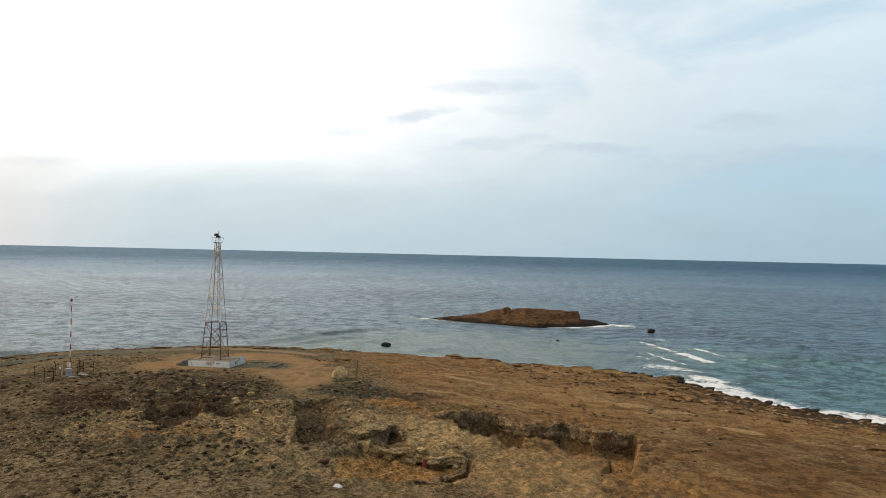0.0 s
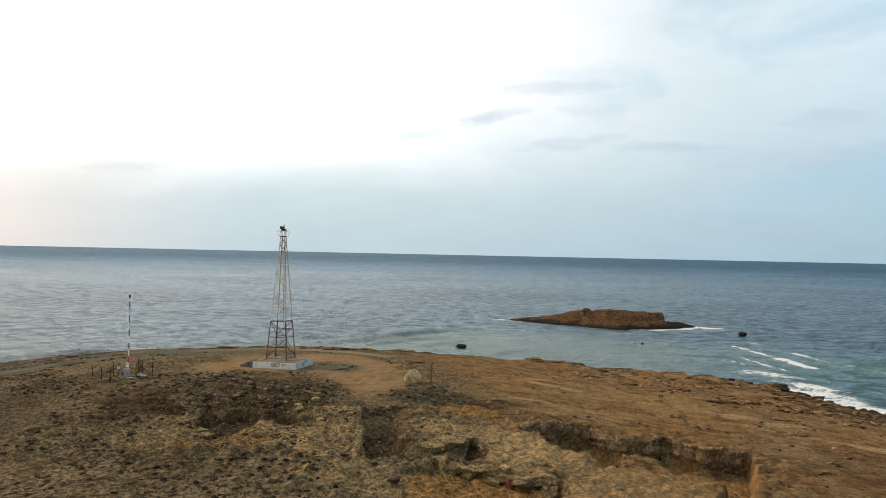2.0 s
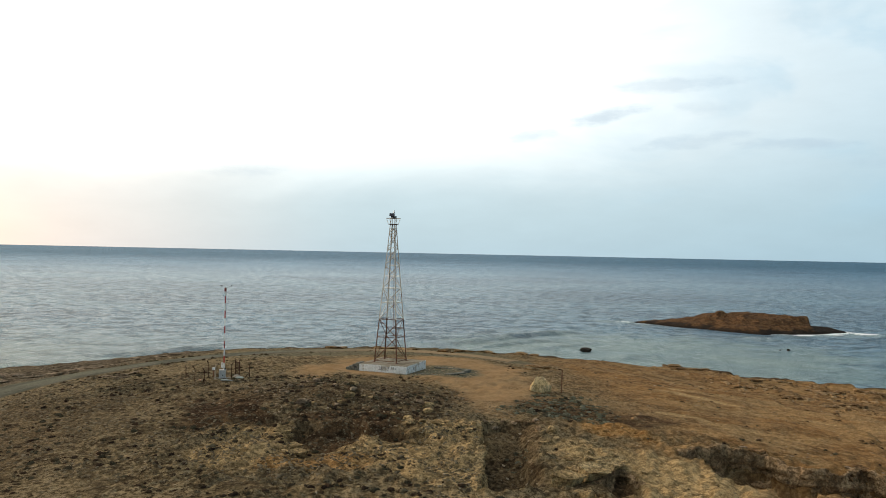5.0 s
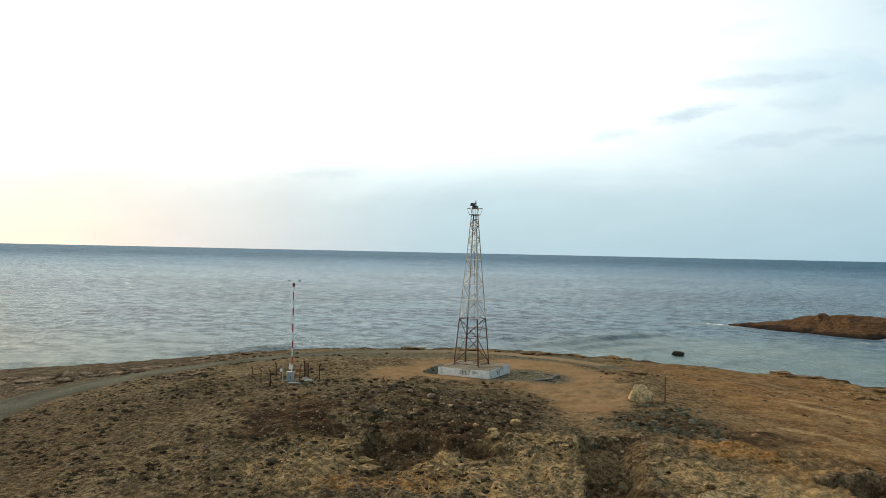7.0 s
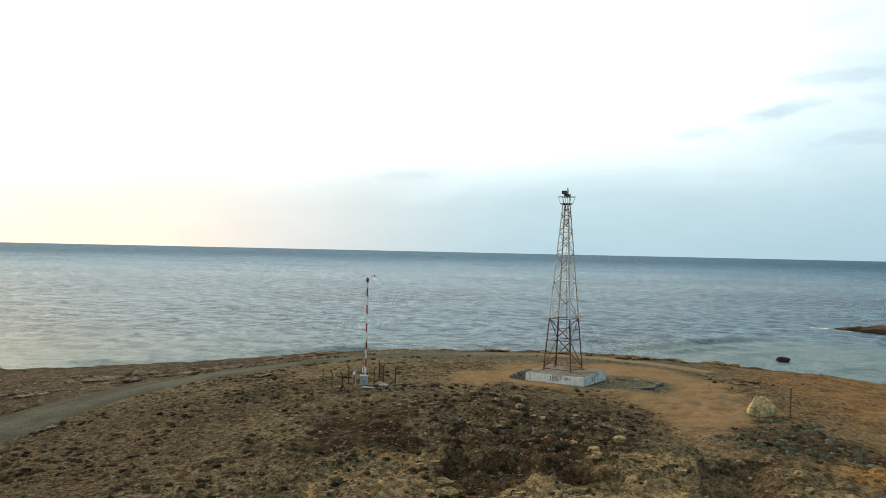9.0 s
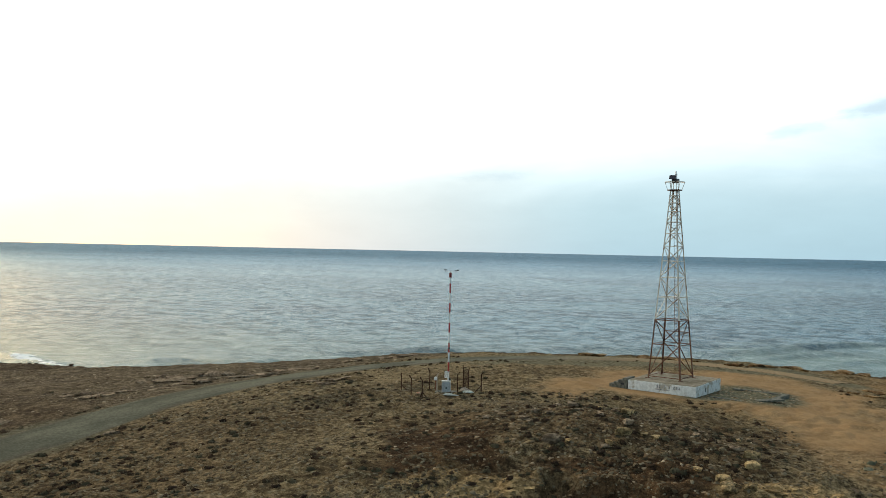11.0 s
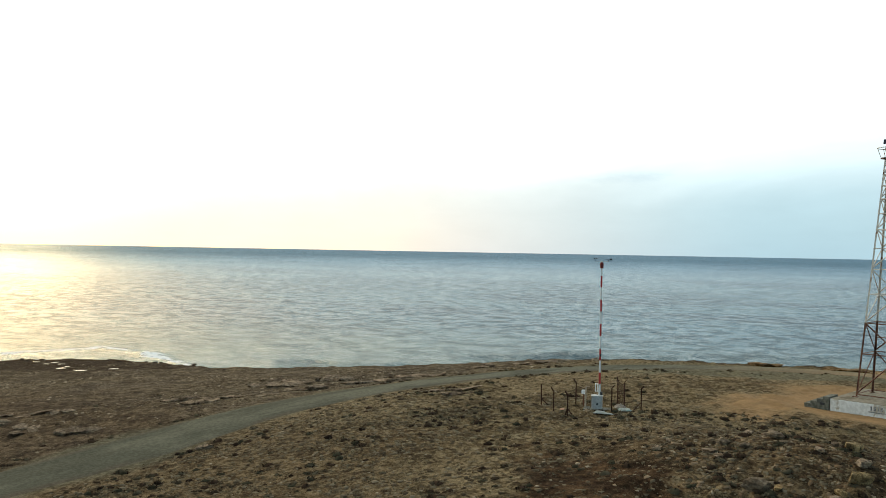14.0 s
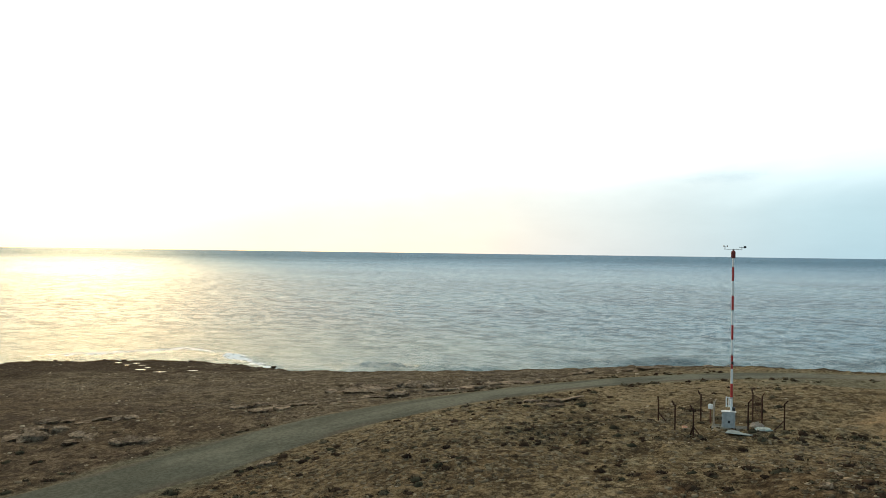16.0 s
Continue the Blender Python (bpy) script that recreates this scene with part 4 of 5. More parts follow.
# flat slabs beside the track: x, y, half length, half width, height scale, turn
WEST_LEDGES = [(-89.3, 84.6, 1.9, 0.9, 1.3, 20), (-90.8, 86.2, 1.6, 0.8, 1.5, 60), (-86.2, 87.0, 1.3, 0.7, 0.9, 30), (-96, 89, 1.6, 0.8, 0.9, 40), (-92.4, 90.8, 2.0, 1.0, 1.2, 50),
               (-90.6, 92.1, 1.3, 0.6, 1.0, 35), (-84.4, 85.9, 1.3, 0.6, 0.7, 40), (-79.9, 88.1, 2.0, 0.8, 1.1, 45), (-84.8, 99.4, 1.2, 0.5, 0.8, 50), (-85.3, 101.8, 1.1, 0.6, 0.9, 40),
               (-80.8, 99.2, 1.9, 0.7, 1.0, 55), (-81.4, 102.9, 1.4, 0.7, 1.0, 45), (-78.8, 104.6, 1.2, 0.5, 0.7, 50), (-89.4, 112.7, 1.3, 0.6, 0.9, 40), (-92.6, 118, 1.4, 0.7, 1.3, 40),
               (-90.2, 116.4, 1.5, 0.8, 1.2, 50), (-85.6, 113.6, 2.6, 1.1, 1.5, 55), (-80.4, 110.3, 2.4, 0.8, 1.2, 55), (-86.6, 120, 2.2, 1.0, 1.9, 40), (-83.6, 117.8, 1.8, 0.8, 1.3, 50),
               (-77.6, 116.4, 2.9, 1.0, 1.1, 60), (-76, 119.6, 2.2, 1.0, 1.4, 60), (-74.6, 122.4, 1.6, 0.8, 1.2, 70), (-76.6, 134, 1.6, 0.8, 1.2, 60), (-74.4, 139, 1.6, 0.8, 0.9, 50),
               (-71.8, 141.6, 2.4, 1.0, 1.1, 35), (-67.6, 144.6, 1.4, 0.7, 1.0, 35), (-62.8, 111, 2.2, 0.5, 0.8, 60), (-61.4, 109.2, 1.2, 0.5, 0.7, 60), (-67.6, 90.4, 0.8, 0.5, 0.9, 45)]
rng = random.Random(5)


def ledge(x, y, a, b, h, turn, k, label, group, stone=ROCK):
    """A few broken slabs that lie along one line, half over one another: one thing with a part for each slab."""
    home = tagged(new("rock_ledge"), label, "rock ledge", group)
    home.matrix_world = pose(x, y, ground_at(x, y), 0, 0, turn)
    c, s = math.cos(radians(turn)), math.sin(radians(turn))
    pieces = 2 if a < 1.5 else 3
    for i in range(pieces):
        u = (i - (pieces - 1) / 2) * 1.25 * a / pieces + rng.gauss(0, 0.12)
        v, f = rng.gauss(0, 0.25 * b), rng.uniform(0.75, 1.15)
        lump = (i + k) % 2 == 1
        ob = new("slab", LUMPS[(k + i) % 6] if lump else SLABS[(k + 2 * i) % 7])
        ob.material_slots[0].link, ob.material_slots[0].material = "OBJECT", stone
        ob.parent = home
        sz = ((0.34 if lump else 0.8) if stone is ROCK else (0.36 if lump else 0.6)) * h * rng.uniform(0.6, 1.2)
        lift = ground_at(x + c * u - s * v, y + s * u + c * v) - home.matrix_world.translation.z + (0.1 if lump else 0.02 if stone is ROCK else 0.1) * sz
        tilt = rng.uniform(-12, 12)
        ob.matrix_local = pose(u, v, lift, tilt, 0.6 * tilt, rng.uniform(-18, 18)) @ Matrix.Diagonal((1.15 * a / pieces * f, 0.85 * b * f, sz, 1))


for k, (x, y, a, b, h, turn) in enumerate(WEST_LEDGES):
    ledge(x, y, 1.25 * a, 1.35 * b, h, turn, k, "flat brown rock slab lying beside the gravel track", "ledges by the track")

# ledges of the eastern slope
EAST_LEDGES = [(27.2, 131, 1.6, 0.9, 1.4, 10), (30.3, 135, 2.2, 1.0, 1.7, 0), (35.2, 143, 1.8, 0.9, 1.5, -20), (39.1, 143.4, 2.2, 1.1, 1.6, -20), (43.2, 139.5, 2.4, 1.2, 2.2, -35), (42.8, 143.6, 1.8, 0.9, 1.4, -30),
               (34, 122.2, 2.0, 1.0, 1.0, -10), (35.8, 120.4, 1.4, 0.8, 1.0, 20), (43.4, 126.2, 2.4, 1.1, 1.2, -20), (31.8, 111, 1.5, 0.7, 0.8, 10), (52, 125, 2.6, 1.2, 1.3, -40), (57.6, 125.2, 2.2, 1.0, 1.2, -40),
               (50.2, 123.6, 1.6, 0.8, 1.0, -30), (27.4, 90, 1.2, 0.5, 0.7, 15), (54.4, 104.6, 2.4, 1.0, 1.0, -30), (23.8, 158, 2.2, 1.0, 1.2, 0), (17.8, 144.6, 1.9, 0.8, 0.9, 5), (30.4, 95.4, 1.0, 0.5, 0.7, 30),
               (46, 133, 1.8, 0.9, 1.4, -30), (38.5, 136.5, 2.0, 0.9, 1.2, -10), (47.5, 141, 2.0, 1.0, 1.4, -35), (33, 139, 1.6, 0.8, 1.2, 0), (21, 140, 1.4, 0.7, 0.8, 0), (12, 152, 1.8, 0.8, 0.9, 0),
               (5.5, 168.5, 2.6, 1.0, 1.6, 5), (2.5, 169.5, 1.8, 0.9, 1.5, 0), (8.5, 168.0, 1.4, 0.7, 1.0, 10), (-32.2, 149.5, 1.6, 0.8, 1.0, 0), (-29.6, 152, 1.6, 0.8, 1.1, 10), (-26.4, 154.4, 1.6, 0.8, 1.1, 0),
               (-20.6, 155.6, 1.7, 0.9, 1.3, 0), (-38.4, 151, 1.8, 0.9, 1.1, -10), (-42.5, 151.6, 2.4, 1.0, 1.3, 10), (-50.5, 150.4, 1.8, 0.9, 1.2, 10), (-16, 138.5, 2.6, 0.5, 0.7, -20), (-18, 134.4, 2.2, 0.5, 0.6, -15)]
slope = random.Random(9)
for k in range(46):
    x = slope.uniform(14, 66)
    y = 168 - 0.9 * max(0.0, x - 42) - abs(slope.gauss(0, 11)) - slope.uniform(0, 3)
    if float(inside(np.array([x]), np.array([y]), LAND)[0]) > 2.5:
        EAST_LEDGES.append((x, y, slope.uniform(0.8, 1.9), slope.uniform(0.5, 0.9), slope.uniform(0.8, 1.5), slope.uniform(-35, 10)))
for k, (x, y, a, b, h, turn) in enumerate(EAST_LEDGES):
    ledge(x, y, 1.35 * a, 1.3 * b, 1.05 * h, turn, k + 3, "low weathered ochre ledge on the eroded slope", "ledges of the slope", EAST_ROCK)

# dark boulders along the waterline of the cape
for ax, ay, bx, by, count, size in ((47, 171, 60, 146, 26, 0.7), (60, 146, 72, 131, 18, 0.7), (36, 170, 48, 172, 10, 0.6), (-166, 108, -155, 129, 12, 0.35), (-155, 129, -123, 131, 16, 0.35), (72, 131, 84, 112, 10, 0.7)):
    for k in range(count):
        t = (k + rng.random()) / count
        x, y = ax + (bx - ax) * t + rng.gauss(0, 0.8), ay + (by - ay) * t + rng.gauss(0, 0.8)
        s = size * rng.uniform(0.6, 1.4)
        lay_rock(x, y, s * 1.7, s * 1.1, s * 1.1, rng.uniform(0, 180), k, WET_ROCK, "dark wet rock at the edge of the sea", True, 0.2, "shore rocks", max(0.0, ground_at(x, y)))

# rocks standing in the sea
for x, y, a, b, h, k in ((-15.3, 234, 1.5, 1.0, 1.0, 1), (72.9, 291.4, 1.9, 1.3, 1.4, 2), (36.0, 258.2, 1.1, 0.5, 0.6, 3), (33.8, 257.8, 0.5, 0.4, 0.4, 4)):
    lay_rock(x, y, a, b, h, 20 * k, k, WET_ROCK, "dark rock standing out of the shallow sea", False, 0.2, "rocks in the sea", -0.15)

# rim stones round the ruins
RIMS = [(-17.4, 93.2, -14.2, 78.6, 15, PALE_ROCK), (-10.8, 94.8, -9.8, 86, 8, PALE_ROCK), (-8.4, 87, -3.4, 89.4, 9, PALE_ROCK), (-2.6, 87.8, 3.0, 80.4, 11, PALE_ROCK), (1.6, 98.8, 21.2, 97.2, 8, ROCK),
        (3.2, 89.6, 7.0, 85.4, 6, PALE_ROCK), (-31.4, 86.6, -28.2, 80.2, 8, PALE_ROCK), (-25.4, 82.2, -20.2, 86.2, 9, PALE_ROCK), (-22.6, 90.4, -18.8, 92.6, 7, PALE_ROCK), (-16.6, 95.6, -12.2, 97, 6, ROCK), (-24.4, 92.4, -20.6, 90.6, 6, PALE_ROCK)]
for ax, ay, bx, by, count, stone in RIMS:
    for k in range(count):
        t = (k + rng.random()) / count
        x, y = ax + (bx - ax) * t + rng.gauss(0, 0.35), ay + (by - ay) * t + rng.gauss(0, 0.35)
        s = rng.uniform(0.12, 0.36)
        lay_rock(x, y, s * 1.4, s, s * rng.uniform(0.7, 1.2), rng.uniform(0, 180), k, stone, "weathered pale stone on the rim of a dug ruin", rng.random() < 0.6, 0.3, "stones of the ruins")
# broken slabs that stick out of the rims of the pits
def rim_slabs(ring, first, last, count, material, label):
    pts = ring[first:last + 1]
    run = [0.0]
    for (ax, ay), (bx, by) in zip(pts, pts[1:]):
        run.append(run[-1] + math.hypot(bx - ax, by - ay))
    for k in range(count):
        s = (k + rng.uniform(0.1, 0.9)) / count * run[-1]
        x, y = float(np.interp(s, run, [p[0] for p in pts])), float(np.interp(s, run, [p[1] for p in pts]))
        q = min(s + 0.2, run[-1]), max(s - 0.2, 0.0)
        dx, dy = (float(np.interp(q[0], run, [p[i] for p in pts]) - np.interp(q[1], run, [p[i] for p in pts])) for i in (0, 1))
        turn = math.degrees(math.atan2(dy, dx))
        u = Vector((-dy, dx)).normalized()
        level, e = max((ground_at(x + 0.9 * u.x * e, y + 0.9 * u.y * e), e) for e in (-1, 1))
        x, y = x + 0.5 * u.x * e, y + 0.5 * u.y * e
        a = rng.uniform(0.35, 1.2)
        lay_rock(x + rng.gauss(0, 0.4), y + rng.gauss(0, 0.4), a, rng.uniform(0.5, 1.0), rng.uniform(0.8, 1.8), turn + rng.uniform(-40, 40), k, material, label, True, 0.5, "rim slabs of the pits", level - rng.uniform(0.25, 0.6), rng.uniform(-9, 9))


rim_slabs(PIT_WEST, 0, 3, 4, PALE_ROCK, "pale broken slab in the rim of the western pit")
rim_slabs(PIT_EAST, 1, 10, 7, EAST_ROCK, "brown broken slab in the rim of the eastern pit")
rim_slabs(PIT_SOUTH, 2, 8, 7, PALE_ROCK, "pale broken slab on the rim of the southern hollow")


def rock_face(ring, first, last, rough, label, over=0.32, caves=0.5, step=0.13, rows=18, stone=PIT_FACE):
    """The dug wall of a pit between two corners of its ring: bedded, broken rock with a lip on top and hollows at its foot."""
    pts = np.array(ring[first:last + 1])
    run = np.r_[0, np.cumsum(np.hypot(*np.diff(pts, axis=0).T))]
    s = np.arange(0, run[-1], step)
    x, y = np.interp(s, run, pts[:, 0]), np.interp(s, run, pts[:, 1])
    ker = np.ones(5) / 5
    x[2:-2], y[2:-2] = np.convolve(x, ker, "valid"), np.convolve(y, ker, "valid")
    tx, ty = np.gradient(x), np.gradient(y)
    ln = np.hypot(tx, ty) + 1e-9
    nx, ny = -ty / ln, tx / ln
    mid = len(s) // 2
    if float(inside(x[mid:mid + 1] + 0.4 * nx[mid], y[mid:mid + 1] + 0.4 * ny[mid], ring)[0]) < 0:
        nx, ny = -nx, -ny
    shift = -rough * grain.fractal(x + 5, y, 2.1, 4)
    x, y = x + nx * shift, y + ny * shift
    top = np.maximum(height(x - 0.5 * nx, y - 0.5 * ny), height(x - 0.9 * nx, y - 0.9 * ny)) + 0.02
    foot = np.minimum(height(x + 0.7 * nx, y + 0.7 * ny), top - 0.3) - 0.15
    v = np.r_[0.0, 0.0, np.linspace(0.03, 1.0, rows)]
    z = top[:, None] + (foot - top)[:, None] * v[None]
    sx = s[:, None] + 0 * z
    beds = grain2.fractal(sx * 0.25 + 17 + 3 * first, z * 2.3, 0.9, 3)
    chips = grain.fractal(sx * 1.2, z * 1.6 + 31, 0.8, 4)
    joints = smooth(np.abs(grain.fractal(sx + 9, z * 0.15, 2.4, 2)), 0.07, 0.0)
    off = over + 0.42 * beds + 0.34 * chips - 0.28 * joints
    hollow = smooth(grain.fractal(sx + 40, z * 0.5, 1.9, 2), -0.02, 0.16) * smooth(v[None], 0.5, 0.72)
    off = off - caves * hollow + 0.25 * smooth(v[None], 0.7, 1.0) * (1 - hollow)
    off[:, 0] = -0.45
    off[:, 1] = np.maximum(off[:, 2], 0.1) * 0.85
    fade = smooth(s, 0, 0.8) * smooth(s[-1] - s, 0, 0.8)
    off = off * fade[:, None] - 0.3 * (1 - fade[:, None])
    z[:, 0] -= 0.10
    z[:, 1] += 0.05 * grain.fractal(s, 0 * s, 1.3, 3) + 0.02
    px, py = x[:, None] + nx[:, None] * off, y[:, None] + ny[:, None] * off
    i = np.arange(px.size).reshape(px.shape)
    quads = np.stack([i[:-1, :-1], i[:-1, 1:], i[1:, 1:], i[1:, :-1]], -1).reshape(-1, 4)
    home = tagged(new("rock_outcrop"), label, "rock outcrop")
    base = Vector((float(x[mid]), float(y[mid]), float(foot[mid])))
    home.location = base
    link_mesh("face", array_mesh("face", np.stack([px - base.x, py - base.y, z - base.z], -1).reshape(-1, 3), quads), stone, home)
    chance = random.Random(first + len(s))
    for _ in range(int(0.9 * s[-1])):
        j, low = chance.randrange(4, len(s) - 4), chance.uniform(0.05, 0.85)
        ob = new("ledge", SLABS[chance.randrange(7)])
        ob.material_slots[0].link, ob.material_slots[0].material = "OBJECT", stone
        ob.parent = home
        size = chance.uniform(0.3, 0.8)
        reach = over * 0.6
        ob.matrix_local = Matrix.Translation((float(x[j] + nx[j] * reach) - base.x, float(y[j] + ny[j] * reach) - base.y, float(top[j] + (foot[j] - top[j]) * low) - base.z)) @ pose(0, 0, 0, chance.uniform(-7, 7), chance.uniform(-7, 7), math.degrees(math.atan2(float(ty[j]), float(tx[j]))) + chance.uniform(-15, 15)) @ Matrix.Diagonal((size, chance.uniform(0.25, 0.5), chance.uniform(0.4, 0.9), 1))
    return home


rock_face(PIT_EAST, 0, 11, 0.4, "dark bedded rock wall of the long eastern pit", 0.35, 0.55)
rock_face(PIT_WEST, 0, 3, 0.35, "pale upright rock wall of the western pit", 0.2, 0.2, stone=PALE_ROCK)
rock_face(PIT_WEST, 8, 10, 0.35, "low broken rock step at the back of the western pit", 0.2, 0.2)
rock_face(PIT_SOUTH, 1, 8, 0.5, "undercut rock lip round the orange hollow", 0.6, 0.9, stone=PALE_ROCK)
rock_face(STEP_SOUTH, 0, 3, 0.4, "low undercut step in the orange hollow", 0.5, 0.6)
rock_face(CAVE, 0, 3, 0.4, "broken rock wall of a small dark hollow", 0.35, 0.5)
# tilted layered ledge beside the western pit
for x, y, a, b, h, turn, tilt in ((-8.3, 81.6, 1.7, 1.0, 1.7, 35, 10), (-6.7, 83.6, 1.9, 1.1, 2.0, 45, 14), (-5.7, 86.4, 1.9, 1.1, 1.8, 60, 12), (-7.6, 84.6, 1.5, 1.0, 1.4, 20, 8), (-28.9, 83.6, 1.0, 0.8, 1.3, 40, 6), (-30.0, 85.0, 1.0, 0.8, 1.2, 20, 4)):
    lay_rock(x, y, a, b, h, turn, int(a * 10), PALE_ROCK, "broken layered rock ledge in the dug hollow", True, 0.3, "ledges of the hollow", None, tilt)
lay_rock(-21.7, 95.8, 0.62, 0.42, 0.46, 20, 2, BOULDER, "pale rounded stone on the spoil heap", False, 0.25)
lay_rock(-32.2, 92.4, 0.6, 0.4, 0.5, 30, 1, ROCK, "grey stone on the spoil heap", False, 0.25)
for k in range(34):
    a, r = rng.uniform(0, 6.28), rng.random() ** 0.6
    x, y, s = -31 + 9.5 * r * math.cos(a), 99 + 6.0 * r * math.sin(a), rng.uniform(0.18, 0.42)
    lay_rock(x, y, s * 1.4, s, s, rng.uniform(0, 180), k, ROCK if k % 3 else PALE_ROCK, "loose stone on the spoil heap", k % 2 == 0, 0.25, "stones of the spoil heap")


# ---- loose cover ----
def scatter(name, shapes, spots, material, label, category):
    """Many small shapes joined into one mesh. spots: x, y, size, turn, squash."""
    vs, fs, base = [], [], 0
    xy = np.array([(s[0], s[1]) for s in spots])
    zz = height(xy[:, 0], xy[:, 1])
    for k, (x, y, s, turn, squash) in enumerate(spots):
        v, f = shapes[k % len(shapes)]
        c, q = math.cos(turn), math.sin(turn)
        w = np.empty_like(v)
        w[:, 0], w[:, 1], w[:, 2] = x + s * (c * v[:, 0] - q * v[:, 1]), y + s * (q * v[:, 0] + c * v[:, 1]), zz[k] + s * squash * v[:, 2] - 0.03
        vs.append(w)
        fs.append(f + base)
        base += len(v)
    return tagged(link_mesh(name, array_mesh(name, np.concatenate(vs), np.concatenate(fs)), material), label, category, kind="stuff")


def shrub_shape(seed, leaves=34, flat=0.42):
    """A low rounded cushion with an uneven rim and small leaf tips standing out of it."""
    r = np.random.RandomState(seed)
    v, f = [], []
    if leaves > 10:
        sides, rings = 9, ((1.0, -0.06), (0.92, 0.45), (0.58, 0.85))
        rad = 0.40 + 0.42 * r.rand(sides)
        for k, (q, h) in enumerate(rings):
            for j in range(sides):
                a = (j + 0.3 * k + 0.25 * r.randn()) * math.tau / sides
                g = rad[j] * q * (1 + 0.12 * r.randn())
                v.append((math.cos(a) * g, math.sin(a) * g, flat * h * (0.5 + 0.7 * r.rand())))
        v.append((0.08 * r.randn(), 0.08 * r.randn(), flat * (0.9 + 0.25 * r.rand())))
        for k in range(2):
            for j in range(sides):
                a, b = k * sides + j, k * sides + (j + 1) % sides
                f += [(a, b, a + sides), (b, b + sides, a + sides)]
        f += [(2 * sides + j, 2 * sides + (j + 1) % sides, 3 * sides) for j in range(sides)]
    for k in range(leaves):
        a, e, d = r.uniform(0, 6.283), r.uniform(0.02, 1.4), r.uniform(0.45, 1.0)
        p = np.array([math.cos(a) * math.cos(e) * d, math.sin(a) * math.cos(e) * d, math.sin(e) * d * flat * 1.08])
        u, w = r.normal(size=3), r.normal(size=3)
        u, w = u / np.linalg.norm(u), w / np.linalg.norm(w)
        s = r.uniform(0.10, 0.22)
        i = len(v)
        v += [p - u * s, p + w * s * 0.6, p + u * s, p - w * s * 0.6]
        f += [(i, i + 1, i + 2), (i, i + 2, i + 3)]
    return np.array(v, float), np.array(f)


def pebble_shape(seed):
    """A broken stone: a flattened block with uneven corners and a narrower top."""
    r = np.random.RandomState(seed)
    v = np.array([(x, y, z) for z in (-0.5, 0.5) for x, y in ((-1, -1), (1, -1), (1, 1), (-1, 1))], float)
    v[:, :2] *= np.where(v[:, 2:] > 0, 0.62, 0.9) * (1 + 0.45 * r.uniform(-1, 1, (8, 2)))
    v[:, 1] *= r.uniform(0.55, 0.95)
    v[:, 2] = v[:, 2] * 0.8 + 0.16 * r.uniform(-1, 1, 8)
    quads = ((4, 5, 6, 7), (0, 1, 5, 4), (1, 2, 6, 5), (2, 3, 7, 6), (3, 0, 4, 7))
    return v * 0.9, np.array([t for a, b, c, d in quads for t in ((a, b, c), (a, c, d))])


def spread(count, x0, x1, y0, y1, lo, hi, keep, seed):
    r = np.random.RandomState(seed)
    x, y = r.uniform(x0, x1, count), r.uniform(y0, y1, count)
    k = keep(x, y) > r.rand(count)
    x, y = x[k], y[k]
    s = lo + (hi - lo) * r.rand(len(x)) ** 2.2
    return list(zip(x, y, s, r.uniform(0, 6.28, len(x)), r.uniform(0.6, 1.2, len(x))))


def bare(x, y):
    """Where nothing grows: 0 on the track, the clearing, in the pits and by the sea."""
    ok = smooth(off_track(x, y), 0.3, 2.0) * smooth(inside(x, y, LAND), 8.0, 14.0)
    ok = ok * smooth(inside(x, y, [(-55, 131), (-46, 141), (-27, 143), (-12.5, 118), (-15.5, 103), (-19, 103), (-21.5, 109), (-29, 117), (-39, 112), (-45, 112)]), 0.8, -0.8)
    for ring in (PIT_WEST, PIT_EAST, PIT_SOUTH, CAVE):
        ok = ok * smooth(inside(x, y, ring), 0.2, -0.6)
    return ok


shrubs = [shrub_shape(k) for k in range(9)]
pebbles = [pebble_shape(k) for k in range(9)]
field = lambda x, y: bare(x, y) * (0.12 + 0.88 * smooth(grain.fractal(x, y, 5.0, 3), -0.1, 0.3)) * (0.06 + 0.94 * smooth(x + 0.2 * (y - 95), -8.0, -22.0)) * (0.1 + 0.9 * smooth(x, -72.0, -62.0))
scatter("shrubs", shrubs, spread(25000, -95, 40, 58, 150, 0.10, 0.46, field, 11), SHRUB, "low dark dry shrubs dotted over the stony field", "shrubs")
tufts = [shrub_shape(30 + k, 9) for k in range(9)]
scatter("dry_tufts", tufts, spread(36000, -100, 60, 58, 150, 0.08, 0.26, lambda x, y: bare(x, y) * (0.35 + 0.65 * smooth(x, 10.0, -20.0)), 21), TUFT, "small dry brown tufts between the shrubs", "grass")
bank = lambda x, y: bare(x, y) * smooth(inside(x, y, [(-16.2, 100.6), (-16.2, 109.0), (-13.9, 112.4), (-9.2, 113), (-6.2, 109.2), (-4.4, 104), (-6, 100), (-10.8, 99.8)]) + 3 * grain.fractal(x, y, 3.0, 3), -0.5, 2.0)
scatter("shrubs", shrubs, spread(1300, -20, 2, 96, 114, 0.14, 0.55, bank, 12), GREY_SHRUB, "grey-green shrubs on a dark bank by the clearing", "shrubs")
scatter("shrubs", shrubs, spread(350, -20, 2, 96, 114, 0.12, 0.5, bank, 18), SHRUB, "dark dry shrubs on a bank by the clearing", "shrubs")
heap = lambda x, y: smooth(np.hypot((x + 30) / 12, (y - 96) / 9), 1.1, 0.5)
scatter("pebbles", pebbles, spread(3600, -44, -17, 84, 108, 0.04, 0.17, heap, 13), PEBBLE, "pale loose stones strewn over the spoil heap", "stones")
